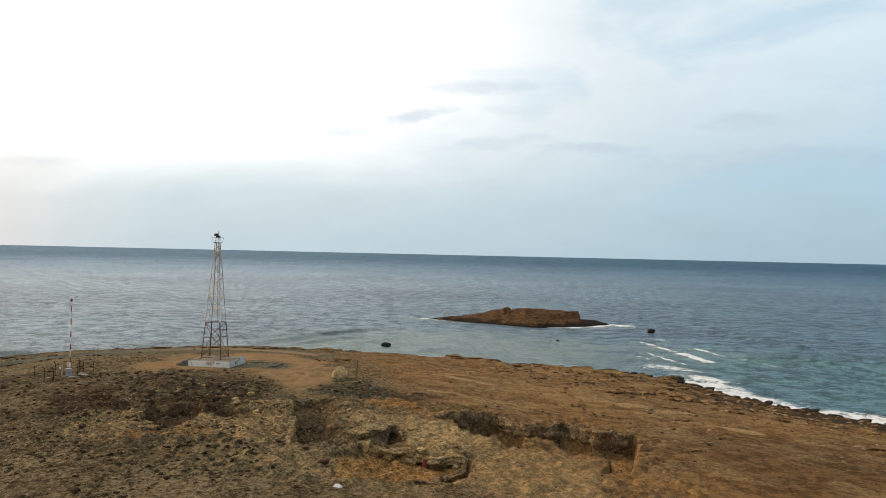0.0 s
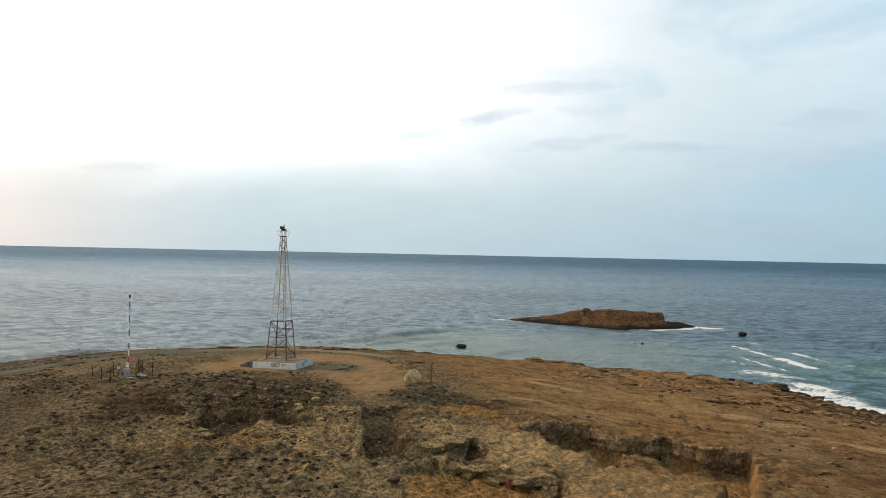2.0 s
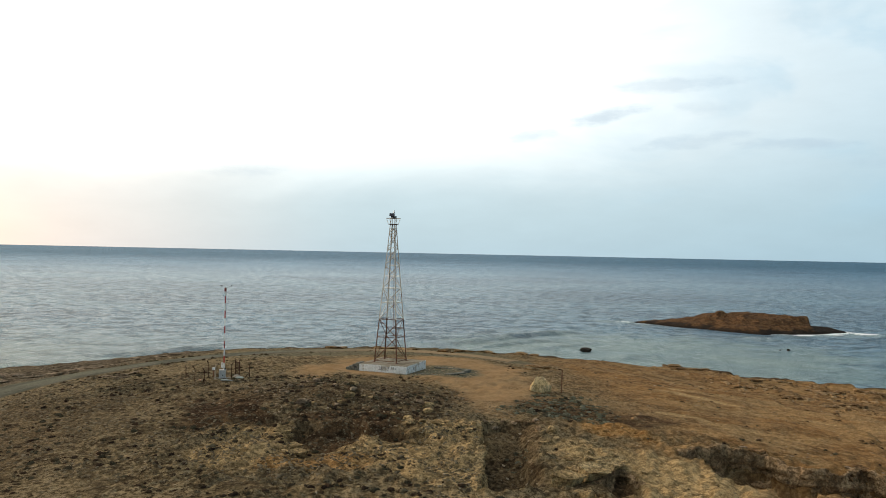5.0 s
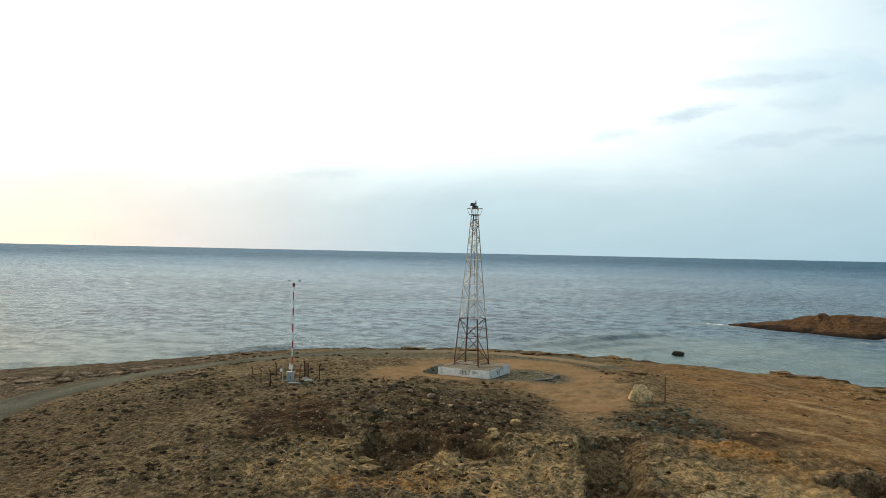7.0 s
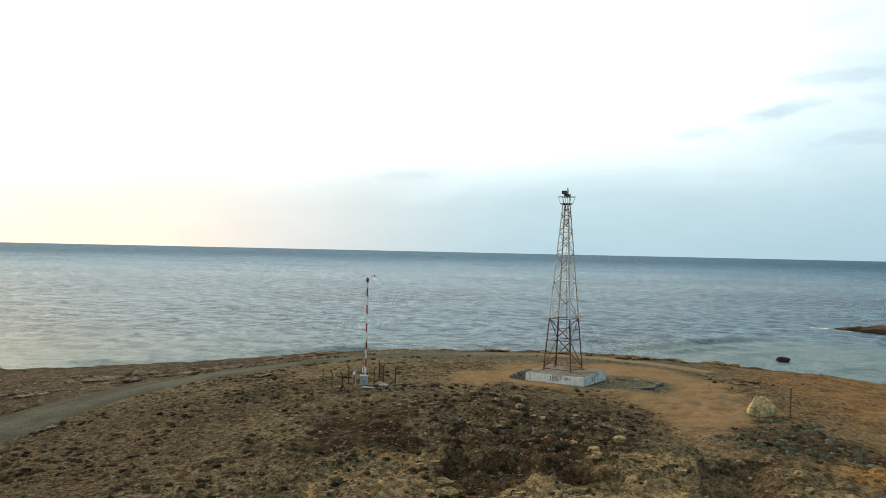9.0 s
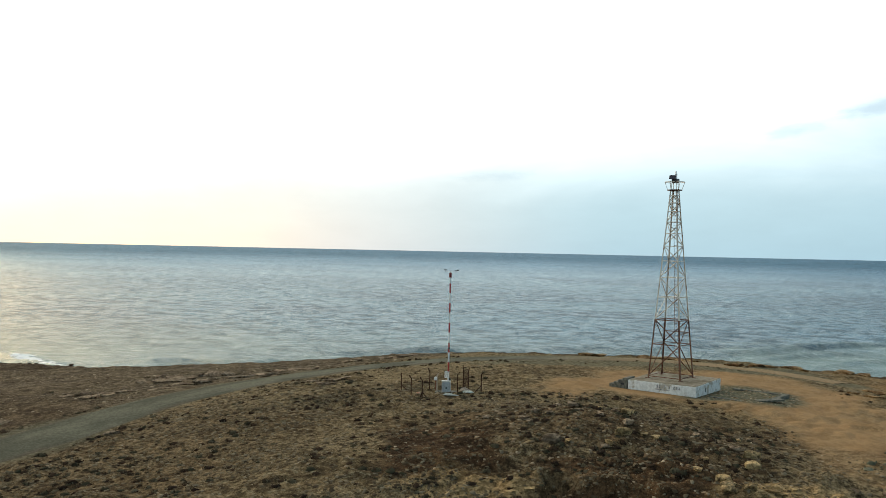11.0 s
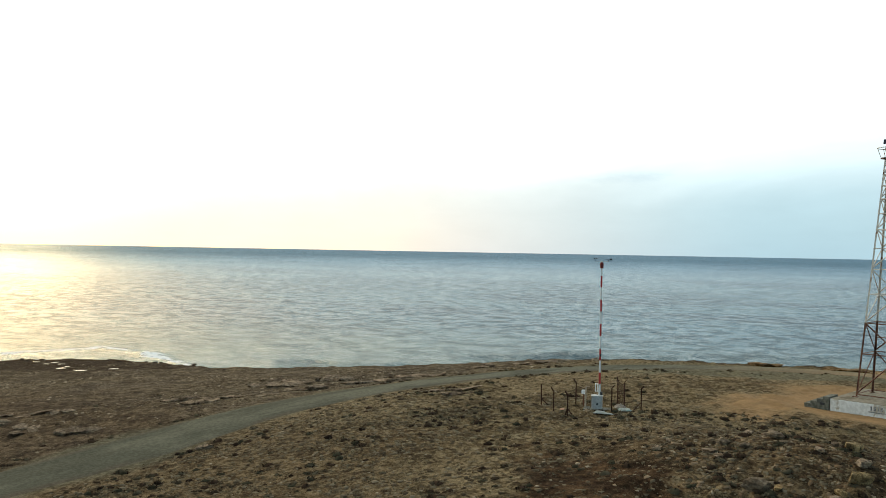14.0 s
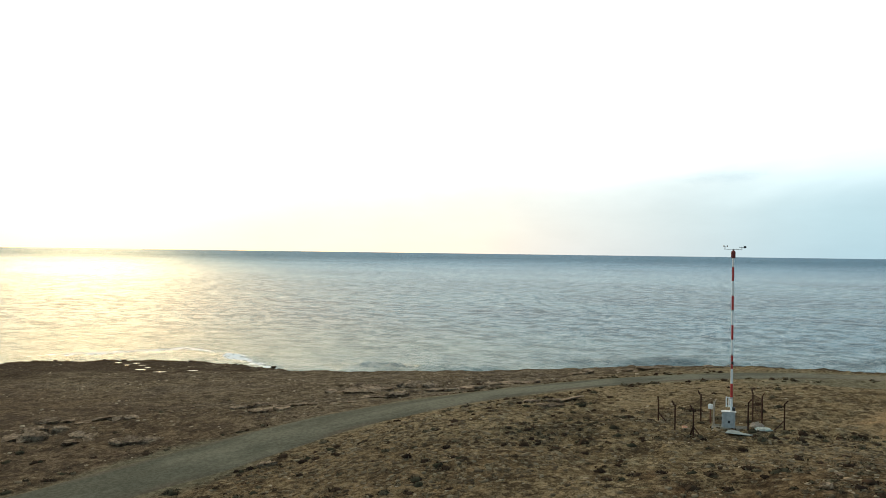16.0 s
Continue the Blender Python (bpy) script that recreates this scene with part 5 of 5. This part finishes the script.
scatter("pebbles", pebbles, spread(26000, -95, 60, 58, 150, 0.03, 0.17, lambda x, y: bare(x, y) * (0.2 + 0.5 * smooth(x, -4.0, -22.0)), 14), PEBBLE, "small loose stones strewn over the headland", "stones")
verge = lambda x, y: smooth(off_track(x, y), 0.0, 0.3) * smooth(off_track(x, y), 1.5, 0.5) * smooth(grain.fractal(x, y, 3.0, 2), -0.15, 0.2)
scatter("shrubs", shrubs, spread(9000, -82, -50, 72, 142, 0.12, 0.5, verge, 23), SHRUB, "dark dry shrubs lining the verges of the track", "shrubs")
near_field = lambda x, y: bare(x, y) * (0.25 + 0.75 * smooth(grain2.fractal(x, y, 3.0, 3), -0.1, 0.25))
scatter("clods", pebbles, spread(44000, -68, -14, 74, 112, 0.06, 0.21, near_field, 24), CLOD, "crumbs of dry earth and grey twigs over the near field", "earth")
scatter("dry_tufts", tufts, spread(26000, -66, -16, 74, 112, 0.10, 0.34, lambda x, y: near_field(x, y) * smooth(grain.fractal(x + 20, y, 4.0, 3), -0.15, 0.2), 26), TUFT, "pale dry tufts over the near field", "grass")
scatter("shrubs", shrubs, spread(700, -44, -18, 91, 110, 0.16, 0.5, lambda x, y: heap(x, y) * bare(x, y), 27), SHRUB, "dark brown cushion shrubs on the spoil heap", "shrubs")
scatter("pebbles", pebbles, spread(5000, -45, -16, 86, 111, 0.04, 0.22, lambda x, y: heap(x, y) * bare(x, y), 28), HEAP_STONE, "broken stones in the earth of the spoil heap", "stones")
pit_floor = lambda x, y: smooth(inside(x, y, PIT_WEST), 0.6, 1.2) * smooth(np.hypot(x + 12.9, (y - 89.5) / 1.6), 1.7, 0.8)
scatter("shrubs", shrubs, spread(420, -17, -9, 78, 97, 0.14, 0.36, pit_floor, 25), GREY_SHRUB, "grey-green plants on the floor of the western pit", "shrubs")
shore = lambda x, y: smooth(inside(x, y, LAND), 0.5, 2.0) * (smooth(inside(x, y, LAND), 34.0, 6.0) * 0.8 + 0.12) * smooth(x, -6.0, 26.0) * (0.15 + 0.85 * smooth(grain.fractal(x, y, 7.0, 3), -0.1, 0.25))
scatter("pebbles", pebbles, spread(26000, -4, 84, 90, 174, 0.07, 0.5, shore, 19), RUDDY_STONES, "ruddy broken stones strewn over the eastern slope", "stones")
scatter("pebbles", pebbles, spread(9000, -164, -70, 70, 148, 0.05, 0.28, lambda x, y: smooth(off_track(x, y), 0.2, 1.0) * smooth(inside(x, y, LAND), 1.0, 4.0) * smooth(grain.fractal(x, y, 6.0, 3), 0.0, 0.3), 20), PEBBLE, "dull loose stones on the flat reef beside the track", "stones")
rubble = lambda x, y: np.maximum(smooth(inside(x, y, PIT_WEST), 0.2, 1.0), np.maximum(smooth(inside(x, y, PIT_EAST), 0.2, 1.0), 0.5 * smooth(inside(x, y, PIT_SOUTH), 0.2, 1.0)))
scatter("pebbles", pebbles, spread(2200, -18, 23, 68, 99, 0.05, 0.26, rubble, 15), PEBBLE, "stone rubble on the floors of the dug ruins", "stones")


# ---- beacon tower and its plinth ----
PLINTH = pose(-32.6, 122.1, 10.0, 0, 0, -6)
PLINTH_TOP = 10.82


def build_plinth():
    p = thing("plinth", "whitewashed concrete plinth with faint black lettering, flaking", "plinth", at=PLINTH)
    bm = box(bmesh.new(), 6.1, 6.6, 1.1, (0, 0, 0.26), 0, 0.05)
    part("body", bm, WHITEWASH, p)
    part("deck", box(bmesh.new(), 6.0, 6.5, 0.03, (0, 0, 0.825), 0, 0.01), CONCRETE, p, "stained bare concrete deck")
    # unreadable lettering as bars on the south face
    for x, w, h in ((-0.35, 0.10, 0.30), (-0.12, 0.12, 0.30), (0.10, 0.05, 0.30), (0.30, 0.12, 0.28), (0.75, 0.10, 0.26), (1.15, 0.14, 0.24), (1.38, 0.14, 0.24), (1.60, 0.10, 0.24)):
        part("mark", box(bmesh.new(), w, 0.012, h, (x, -3.306, 0.52)), PAINT_MARK, p)
    part("mark", box(bmesh.new(), 1.3, 0.012, 0.06, (0.1, -3.306, 0.27)), PAINT_MARK, p)
    # no opening is cut: a thin black plate stands for the hole's shade
    part("recess", box(bmesh.new(), 0.012, 0.22, 0.34, (3.056, -0.9, 0.30)), BLACK, p, "flat black plate as the shade of a hole in the side")
    s = thing("steps", "rough grey concrete block steps against the plinth", "steps", at=PLINTH @ pose(-3.07, -2.5, 0.12, 0, 0, 0))
    for k in range(4):
        part("step", box(bmesh.new(), 0.42, 1.7, 0.2 * (k + 1) + 0.6, (-1.5 + 0.425 * k, 0, 0.1 * (k + 1) - 0.3), 0, 0.02), GREY_BLOCK, s)
    # thin black plate on the blocks, drawn for the dark inside a hole
    part("recess", box(bmesh.new(), 0.3, 0.012, 0.16, (-0.45, -0.856, 0.28)), BLACK, s, "flat black plate as the shade of a hole in the blocks")


def build_tower():
    base, wide, shrink = PLINTH_TOP, 3.06, 0.0465
    t = thing("lattice_tower", "tall rusty steel lattice beacon tower, paint faded above, on a plinth", "tower", at=pose(-33.05, 122.4, base, 0, 0, -8) @ Matrix.Diagonal((1, 1, 0.986, 1)))
    half = lambda h: 0.5 * wide * (1 - shrink * h)
    corner = lambda k, h: Vector(((-1, 1, 1, -1)[k] * half(h), (-1, -1, 1, 1)[k] * half(h), h))
    levels = [0.25, 3.15, 4.2, 5.35, 7.4, 9.2, 10.7, 12.05, 13.2, 14.25, 15.2, 16.0, 16.65, 17.1]
    for k in range(4):
        part("foot", box(bmesh.new(), 0.34, 0.34, 0.05, (corner(k, 0).x, corner(k, 0).y, 0.04)), RUST, t)
        part("leg", angle_bar(bmesh.new(), corner(k, 0), corner(k, 5.3), 0.12, (0, 0, 2.6)), RUST, t, "rust-red lower leg")
        part("leg", angle_bar(bmesh.new(), corner(k, 5.3), corner(k, 17.1), 0.11, (0, 0, 11)), FADED, t, "faded pale upper leg")
    rng = random.Random(2)
    for i, h in enumerate(levels):
        steel = RUST if h < 5.5 else FADED
        w = 0.075 if h < 5.5 else 0.075
        for k in ((1, 2) if i == 2 else range(4)):
            part("girt", angle_bar(bmesh.new(), corner(k, h), corner((k + 1) % 4, h), w, (0, 0, h - 3)), steel, t)
    panels = [(0.25, 3.15), (3.15, 5.35)] + list(zip(levels[3:-2], levels[4:-1]))
    for i, (lo, hi) in enumerate(panels):
        steel = RUST if hi < 5.5 else FADED
        w = 0.068 if hi < 5.5 else 0.06
        for k in range(4):
            j = (k + 1) % 4
            if (i + k) % 2 == 0:
                part("brace", angle_bar(bmesh.new(), corner(k, lo), corner(j, hi), w, (0, 0, (lo + hi) / 2)), steel, t)
            else:
                part("brace", angle_bar(bmesh.new(), corner(j, lo), corner(k, hi), w, (0, 0, (lo + hi) / 2)), steel, t)
    # slender ladder inside one face
    for sx in (-0.18, 0.18):
        part("ladder_rail", rod(bmesh.new(), (sx, half(0) - 0.10, 0.1), (sx, half(17) - 0.10, 17.1), 0.016, 6), RUST, t)
    rung = bpy.data.meshes.new("rung")
    bm = rod(bmesh.new(), (-0.18, 0, 0), (0.18, 0, 0), 0.012, 5)
    bm.to_mesh(rung)
    bm.free()
    rung.materials.append(RUST)
    for k in range(56):
        h = 0.4 + 0.3 * k
        ob = new("rung", rung)
        ob.parent = t
        ob.matrix_local = pose(0, half(h) - 0.10, h)
    # platform, guard rail and the light
    bm = bmesh.new()
    bmesh.ops.create_cone(bm, cap_ends=True, segments=24, radius1=0.66, radius2=0.66, depth=0.07, matrix=pose(0, 0, 17.13))
    part("platform", bm, RUST, t)
    for k in range(6):
        a = k * math.tau / 6 + 0.4
        c, s = math.cos(a), math.sin(a)
        part("stanchion", rod(bmesh.new(), (0.62 * c, 0.62 * s, 17.15), (0.86 * c, 0.86 * s, 17.85), 0.022, 6), FADED, t)
    bm = bmesh.new()
    for k in range(28):
        a, b = k * math.tau / 28, (k + 1) * math.tau / 28
        rod(bm, (0.87 * math.cos(a), 0.87 * math.sin(a), 17.86), (0.87 * math.cos(b), 0.87 * math.sin(b), 17.86), 0.03, 6)
    part("guard_rail", bm, FADED, t)
    for k in range(4):
        part("column", rod(bmesh.new(), (0.24 * (-1) ** k, 0.24 * (1 if k < 2 else -1), 17.1), (0.2 * (-1) ** k, 0.2 * (1 if k < 2 else -1), 17.9), 0.03, 6), FADED, t)
    part("cabinet", box(bmesh.new(), 0.55, 0.5, 0.34, (0.05, 0, 17.98), 0, 0.02), BLACK, t, "dark battery box")
    pan = part("solar_panel", box(bmesh.new(), 0.56, 0.04, 0.42, (0, 0, 0), 0, 0.008), SOLAR, t, "tilted dark solar panel")
    pan.matrix_local = pose(-0.12, -0.30, 18.30, -32, 0, 12)
    bm = bmesh.new()
    rod(bm, (0.06, 0.05, 18.15), (0.06, 0.05, 18.62), 0.11, 12)
    rod(bm, (0.06, 0.05, 18.62), (0.06, 0.05, 18.86), 0.085, 12, 0.05)
    part("lantern", bm, WHITE_PAINT, t, "small pale lantern")


build_plinth()
build_tower()

# low ruined foundation beside the plinth
f = thing("foundation", "low grey block foundation outline filled with rubble", "foundation", at=pose(-26.6, 122.6, ground_at(-26.6, 122.6), 0, 0, -12))
for x, y, a, b, h in ((0.3, -3.0, 4.6, 0.3, 0.16), (0.1, 2.8, 4.8, 0.3, 0.18), (2.6, 0, 0.4, 5.2, 0.4)):
    part("wall", box(bmesh.new(), a, b, h, (x, y, 0.05), 0, 0.05), GREY_BLOCK, f)
part("slab", box(bmesh.new(), 2.6, 0.7, 0.14, (2.9, -2.4, 0.36), 62, 0.03), GREY_BLOCK, f, "tilted fallen slab")
scatter("pebbles", pebbles, spread(700, -30, -22.5, 118, 127, 0.06, 0.22, lambda x, y: 0 * x + 1, 17), PEBBLE, "grey rubble in and round the low foundation", "stones")

# ---- weather mast and its yard ----
MAST = (-47.8, 107.8, 10.02)


def build_mast():
    m = thing("weather_mast", "slim red and white banded weather mast with wind sensors", "mast", at=pose(*MAST, 0, 0, 30))
    edges = [0.0, 1.72, 2.53, 3.35, 4.16, 5.0, 5.82, 6.64, 7.48, 8.3, 9.1, 9.62]
    for k, (lo, hi) in enumerate(zip(edges, edges[1:])):
        part("band", rod(bmesh.new(), (0, 0, lo), (0, 0, hi), 0.062 if lo > 2 else 0.07, 14), RED_PAINT if k % 2 else WHITE_PAINT, m, "red band" if k % 2 else "white band")
    for h in (1.72, 4.16, 6.64):
        part("collar", rod(bmesh.new(), (0, 0, h - 0.04), (0, 0, h + 0.04), 0.085, 14), GREY_BOX, m)
    bm = bmesh.new()
    rod(bm, (0, 0, 9.60), (0, 0, 9.95), 0.12, 14)
    rod(bm, (0, 0, 9.95), (0, 0, 10.02), 0.12, 14, 0.05)
    part("obstruction_light", bm, DRUM_RED, m, "dark red obstruction light")
    part("cross_arm", rod(bmesh.new(), (-0.40, 0, 10.08), (0.40, 0, 10.08), 0.012, 8), GREY_BOX, m)
    part("riser", rod(bmesh.new(), (0, 0, 9.9), (0, 0, 10.12), 0.03, 8), GREY_BOX, m)
    bm = bmesh.new()
    rod(bm, (-0.45, 0, 10.05), (-0.45, 0, 10.26), 0.02, 8)
    for k in range(3):
        a = k * math.tau / 3
        rod(bm, (-0.45, 0, 10.26), (-0.45 + 0.12 * math.cos(a), 0.12 * math.sin(a), 10.26), 0.008, 5)
        bmesh.ops.create_uvsphere(bm, u_segments=8, v_segments=6, radius=0.04, matrix=pose(-0.45 + 0.12 * math.cos(a), 0.12 * math.sin(a), 10.26))
    part("cup_anemometer", bm, BLACK, m, "black cup anemometer")
    bm = bmesh.new()
    rod(bm, (0.45, 0, 10.05), (0.45, 0, 10.2), 0.018, 8)
    rod(bm, (0.30, 0, 10.2), (0.62, 0, 10.2), 0.012, 6)
    box(bm, 0.14, 0.01, 0.12, (0.62, 0, 10.21))
    part("wind_vane", bm, BLACK, m, "black wind vane")
    part("side_arm", rod(bmesh.new(), (0, 0, 3.62), (-0.40, 0.12, 3.44), 0.022, 6), OLD_WOOD, m)
    part("side_sensor", box(bmesh.new(), 0.12, 0.1, 0.16, (0.02, -0.1, 3.7), 0, 0.01), BLACK, m)
    bm = bmesh.new()
    rod(bm, (-0.27, -0.05, 1.22), (-0.27, -0.05, 1.78), 0.035, 8)
    rod(bm, (-0.13, -0.05, 1.22), (-0.13, -0.05, 1.78), 0.03, 8)
    rod(bm, (-0.27, -0.05, 1.75), (0, 0, 1.75), 0.02, 6)
    rod(bm, (-0.27, -0.05, 1.26), (0, 0, 1.26), 0.02, 6)
    part("conduit", bm, WHITE_PAINT, m, "white looped conduit")
    part("junction_box", box(bmesh.new(), 0.16, 0.14, 0.2, (0.12, -0.06, 1.12), 0, 0.01), BLACK, m)
    c = thing("equipment_cabinet", "pale grey metal equipment cabinet at the foot of the mast", "cabinet", at=pose(MAST[0] - 0.02, MAST[1] - 0.28, MAST[2], 0, 0, 24))
    part("body", box(bmesh.new(), 0.70, 0.46, 0.9, (0, 0, 0.52), 0, 0.02), GREY_BOX, c)
    part("door", box(bmesh.new(), 0.62, 0.02, 0.8, (0, -0.242, 0.52), 0, 0.006), GREY_BOX, c)
    part("lock", box(bmesh.new(), 0.12, 0.02, 0.14, (0.03, -0.262, 0.45), 0, 0.006), BLACK, c, "dark lock plate")
    part("roof", box(bmesh.new(), 0.78, 0.54, 0.04, (0, 0, 0.99), 0, 0.008), GREY_BOX, c)


build_mast()
for x, y, a, b, h, turn, mtl, label in ((-47.75, 107.5, 1.9, 1.2, 0.16, 25, GREY_BLOCK, "pale concrete footing under the mast"), (-46.6, 106.5, 1.5, 0.9, 0.04, 15, SHEET, "pale sheet lying flat on the ground")):
    p = thing("footing" if mtl is GREY_BLOCK else "sheet", label, "slab", at=pose(x, y, ground_at(x, y), 0, 0, turn))
    part("body", box(bmesh.new(), a, b, h, (0, 0, h * 0.3), 0, 0.015), mtl, p)


def fence_post(x, y, h, tip, braces=(), turn=0):
    p = thing("fence_post", "dark rusty steel fence post with a bent tip", "post", "posts round the mast yard", pose(x, y, ground_at(x, y), 0, 0, turn))
    part("post", angle_bar(bmesh.new(), (0, 0, -0.1), (0, 0, h), 0.085, (1, 1, h / 2)), DARK_STEEL, p)
    part("tip", angle_bar(bmesh.new(), (0, 0, h - 0.03), (tip * 0.18, 0.05, h + 0.2), 0.07, (tip, 1, h)), DARK_STEEL, p)
    for bx, by in braces:
        part("brace", angle_bar(bmesh.new(), (0.02, 0.02, 0.62), (bx, by, -0.05), 0.07, (0, 0, -1)), DARK_STEEL, p)
    return p


fence_post(-52.2, 107.4, 1.30, -0.2, ((0.62, 0.2),))
fence_post(-50.1, 105.6, 1.42, -1)
fence_post(-50.1, 108.6, 1.62, -1)
fence_post(-48.5, 104.7, 1.50, -1, ((0.5, 0.2), (-0.35, 0.3)))
fence_post(-46.4, 106.8, 1.50, 1)
fence_post(-45.3, 108.9, 1.52, 1, ((-0.5, -0.3),))
g = thing("mesh_fence", "rusty wire mesh fence stretched between two posts", "fence", at=pose(-47.6, 110.0, ground_at(-47.6, 110.0), 0, 0, -40))
for x, tip in ((0, -1), (1.15, 1)):
    part("post", angle_bar(bmesh.new(), (x, 0, -0.1), (x, 0, 1.62), 0.09, (x + 1, 1, 0.8)), DARK_STEEL, g)
    part("tip", angle_bar(bmesh.new(), (x, 0, 1.6), (x + tip * 0.2, 0.05, 1.85), 0.07, (x + tip, 1, 1.6)), DARK_STEEL, g)
part("rail", rod(bmesh.new(), (0, 0, 1.55), (1.15, 0, 1.45), 0.02, 6), DARK_STEEL, g)
bm = bmesh.new()
for k in range(22):
    rod(bm, (0.05 + 0.05 * k, 0.02, 0.05), (0.05 + 0.05 * k, 0.02, 1.48), 0.005, 3)
for k in range(28):
    rod(bm, (0, 0.02, 0.08 + 0.05 * k), (1.15, 0.02, 0.08 + 0.05 * k), 0.005, 3)
part("wire_mesh", bm, DARK_STEEL, g)

p = thing("instrument_post", "rusty post carrying a small white instrument box", "instrument", at=pose(-49.4, 108.5, ground_at(-49.4, 108.5)))
part("post", rod(bmesh.new(), (0, 0, -0.1), (0, 0, 0.85), 0.05, 8), RUST, p)
part("instrument", box(bmesh.new(), 0.24, 0.2, 0.28, (0, 0, 0.98), 0, 0.03), WHITE_PAINT, p, "white instrument box")
p = thing("timber_post", "bleached pale timber post with a forked top", "post", at=pose(-48.7, 107.5, ground_at(-48.7, 107.5)))
part("post", rod(bmesh.new(), (0, 0, -0.1), (0.03, 0, 1.55), 0.06, 9, 0.045), OLD_WOOD, p)
part("fork", rod(bmesh.new(), (0.03, 0, 1.45), (0.14, 0, 1.65), 0.03, 6), OLD_WOOD, p)
p = thing("iron_post", "thin rusty iron post standing alone by the boulder", "post", at=pose(-11.57, 115.44, ground_at(-11.57, 115.44)))
part("post", angle_bar(bmesh.new(), (0, 0, -0.2), (0.03, 0, 2.5), 0.11, (1, 1, 1)), RUST, p)
part("tip", rod(bmesh.new(), (0.0, 0, 2.46), (0.13, 0.04, 2.44), 0.025, 6), RUST, p)


def crumpled(name, x, y, a, b, h, seed, material, label):
    bm = bmesh.new()
    bmesh.ops.create_grid(bm, x_segments=14, y_segments=10, size=1.0)
    o = Vector((seed * 7.1, 3.3, 0))
    for v in bm.verts:
        q = v.co.copy()
        rim = max(abs(q.x), abs(q.y))
        v.co = Vector((q.x * a * (1 + 0.25 * noise.noise(q * 2 + o)), q.y * b * (1 + 0.25 * noise.noise(q * 2.3 - o)), h * (1 - rim ** 3) * (0.6 + 0.9 * abs(noise.noise(q * 3.5 + o))) + 0.02))
    bmesh.ops.solidify(bm, geom=list(bm.faces), thickness=0.02)
    ob = part(name, bm, material)
    ob.matrix_world = pose(x, y, ground_at(x, y), 0, 0, seed * 40)
    return tagged(ob, label, "rag")


crumpled("rag", -46.1, 108.2, 0.42, 0.3, 0.16, 1, CLOTH, "crumpled bleached greenish sack by the mast")
crumpled("rag", -46.7, 108.6, 0.4, 0.26, 0.24, 2, OLD_WOOD, "crumpled yellowish sack by the mast")
crumpled("rag", -50.0, 106.6, 0.42, 0.16, 0.08, 3, ORANGE_CLOTH, "faded orange rag lying on the ground")
crumpled("rag", -7.8, 65.2, 0.35, 0.16, 0.28, 4, WHITE_PAINT, "white plastic scrap lying on the ground")

# boulder by the clearing
b = new("boulder", rock_shape(77, 1.0, 4))
b.data.materials.append(BOULDER)
b.data.polygons.foreach_set("use_smooth", [True] * len(b.data.polygons))
for v in b.data.vertices:
    q = v.co
    v.co = (q.x * (1.0 - 0.45 * max(0, q.z)) + 0.12 * max(0, q.z), q.y * (1.0 - 0.35 * max(0, q.z)), max(-0.4, q.z))
b.matrix_world = pose(-14.0, 114.6, ground_at(-14.0, 114.6) + 0.5, 0, 0, 15) @ Matrix.Diagonal((1.3, 1.0, 1.5, 1))
tagged(b, "large pale limestone boulder at the edge of the clearing", "boulder")

# rusted drum and a scrap in the western pit
d = thing("oil_drum", "dark red rusted oil drum against the pit wall", "drum", at=pose(-1.15, 77.0, ground_at(-1.15, 77.0) - 0.03, 4, 3, 0))
part("body", rod(bmesh.new(), (0, 0, 0), (0, 0, 0.88), 0.29, 20), DRUM_RED, d)
for h in (0.02, 0.3, 0.58, 0.86):
    part("hoop", rod(bmesh.new(), (0, 0, h - 0.015), (0, 0, h + 0.015), 0.30, 20), RUST, d)
ob = lay_rock(-10.0, 72.5, 0.5, 0.4, 0.5, 10, 4, RUST, "rounded rusty brown lump on the ground", False, 0.2)

# tide pools on the western reef
for k, (x, y, a, b2) in enumerate(((-141.7, 117.9, 0.9, 0.5), (-138.6, 119.3, 0.9, 0.45), (-134.2, 121.9, 0.8, 0.4), (-152, 122, 0.7, 0.4), (-148, 121, 0.6, 0.35), (-145, 120.4, 0.5, 0.35), (-150, 119.6, 0.5, 0.3), (-155, 120.5, 0.6, 0.3))):
    bm = bmesh.new()
    bmesh.ops.create_circle(bm, cap_ends=True, segments=22, radius=1.0)
    for v in bm.verts:
        v.co *= 1 + 0.4 * noise.noise(v.co * 1.7 + Vector((k * 5, 0, 0)))
    ob = part("tide_pool", bm, POOL)
    zz = max(ground_at(x + a * 0.8 * math.cos(t), y + b2 * 0.8 * math.sin(t)) for t in range(6))
    ob.matrix_world = pose(x, y, zz + 0.03, 0, 0, 55) @ Matrix.Diagonal((0.85 * a, 0.85 * b2, 1, 1))
    tagged(ob, "shallow tide pool on the dark reef", "pool")
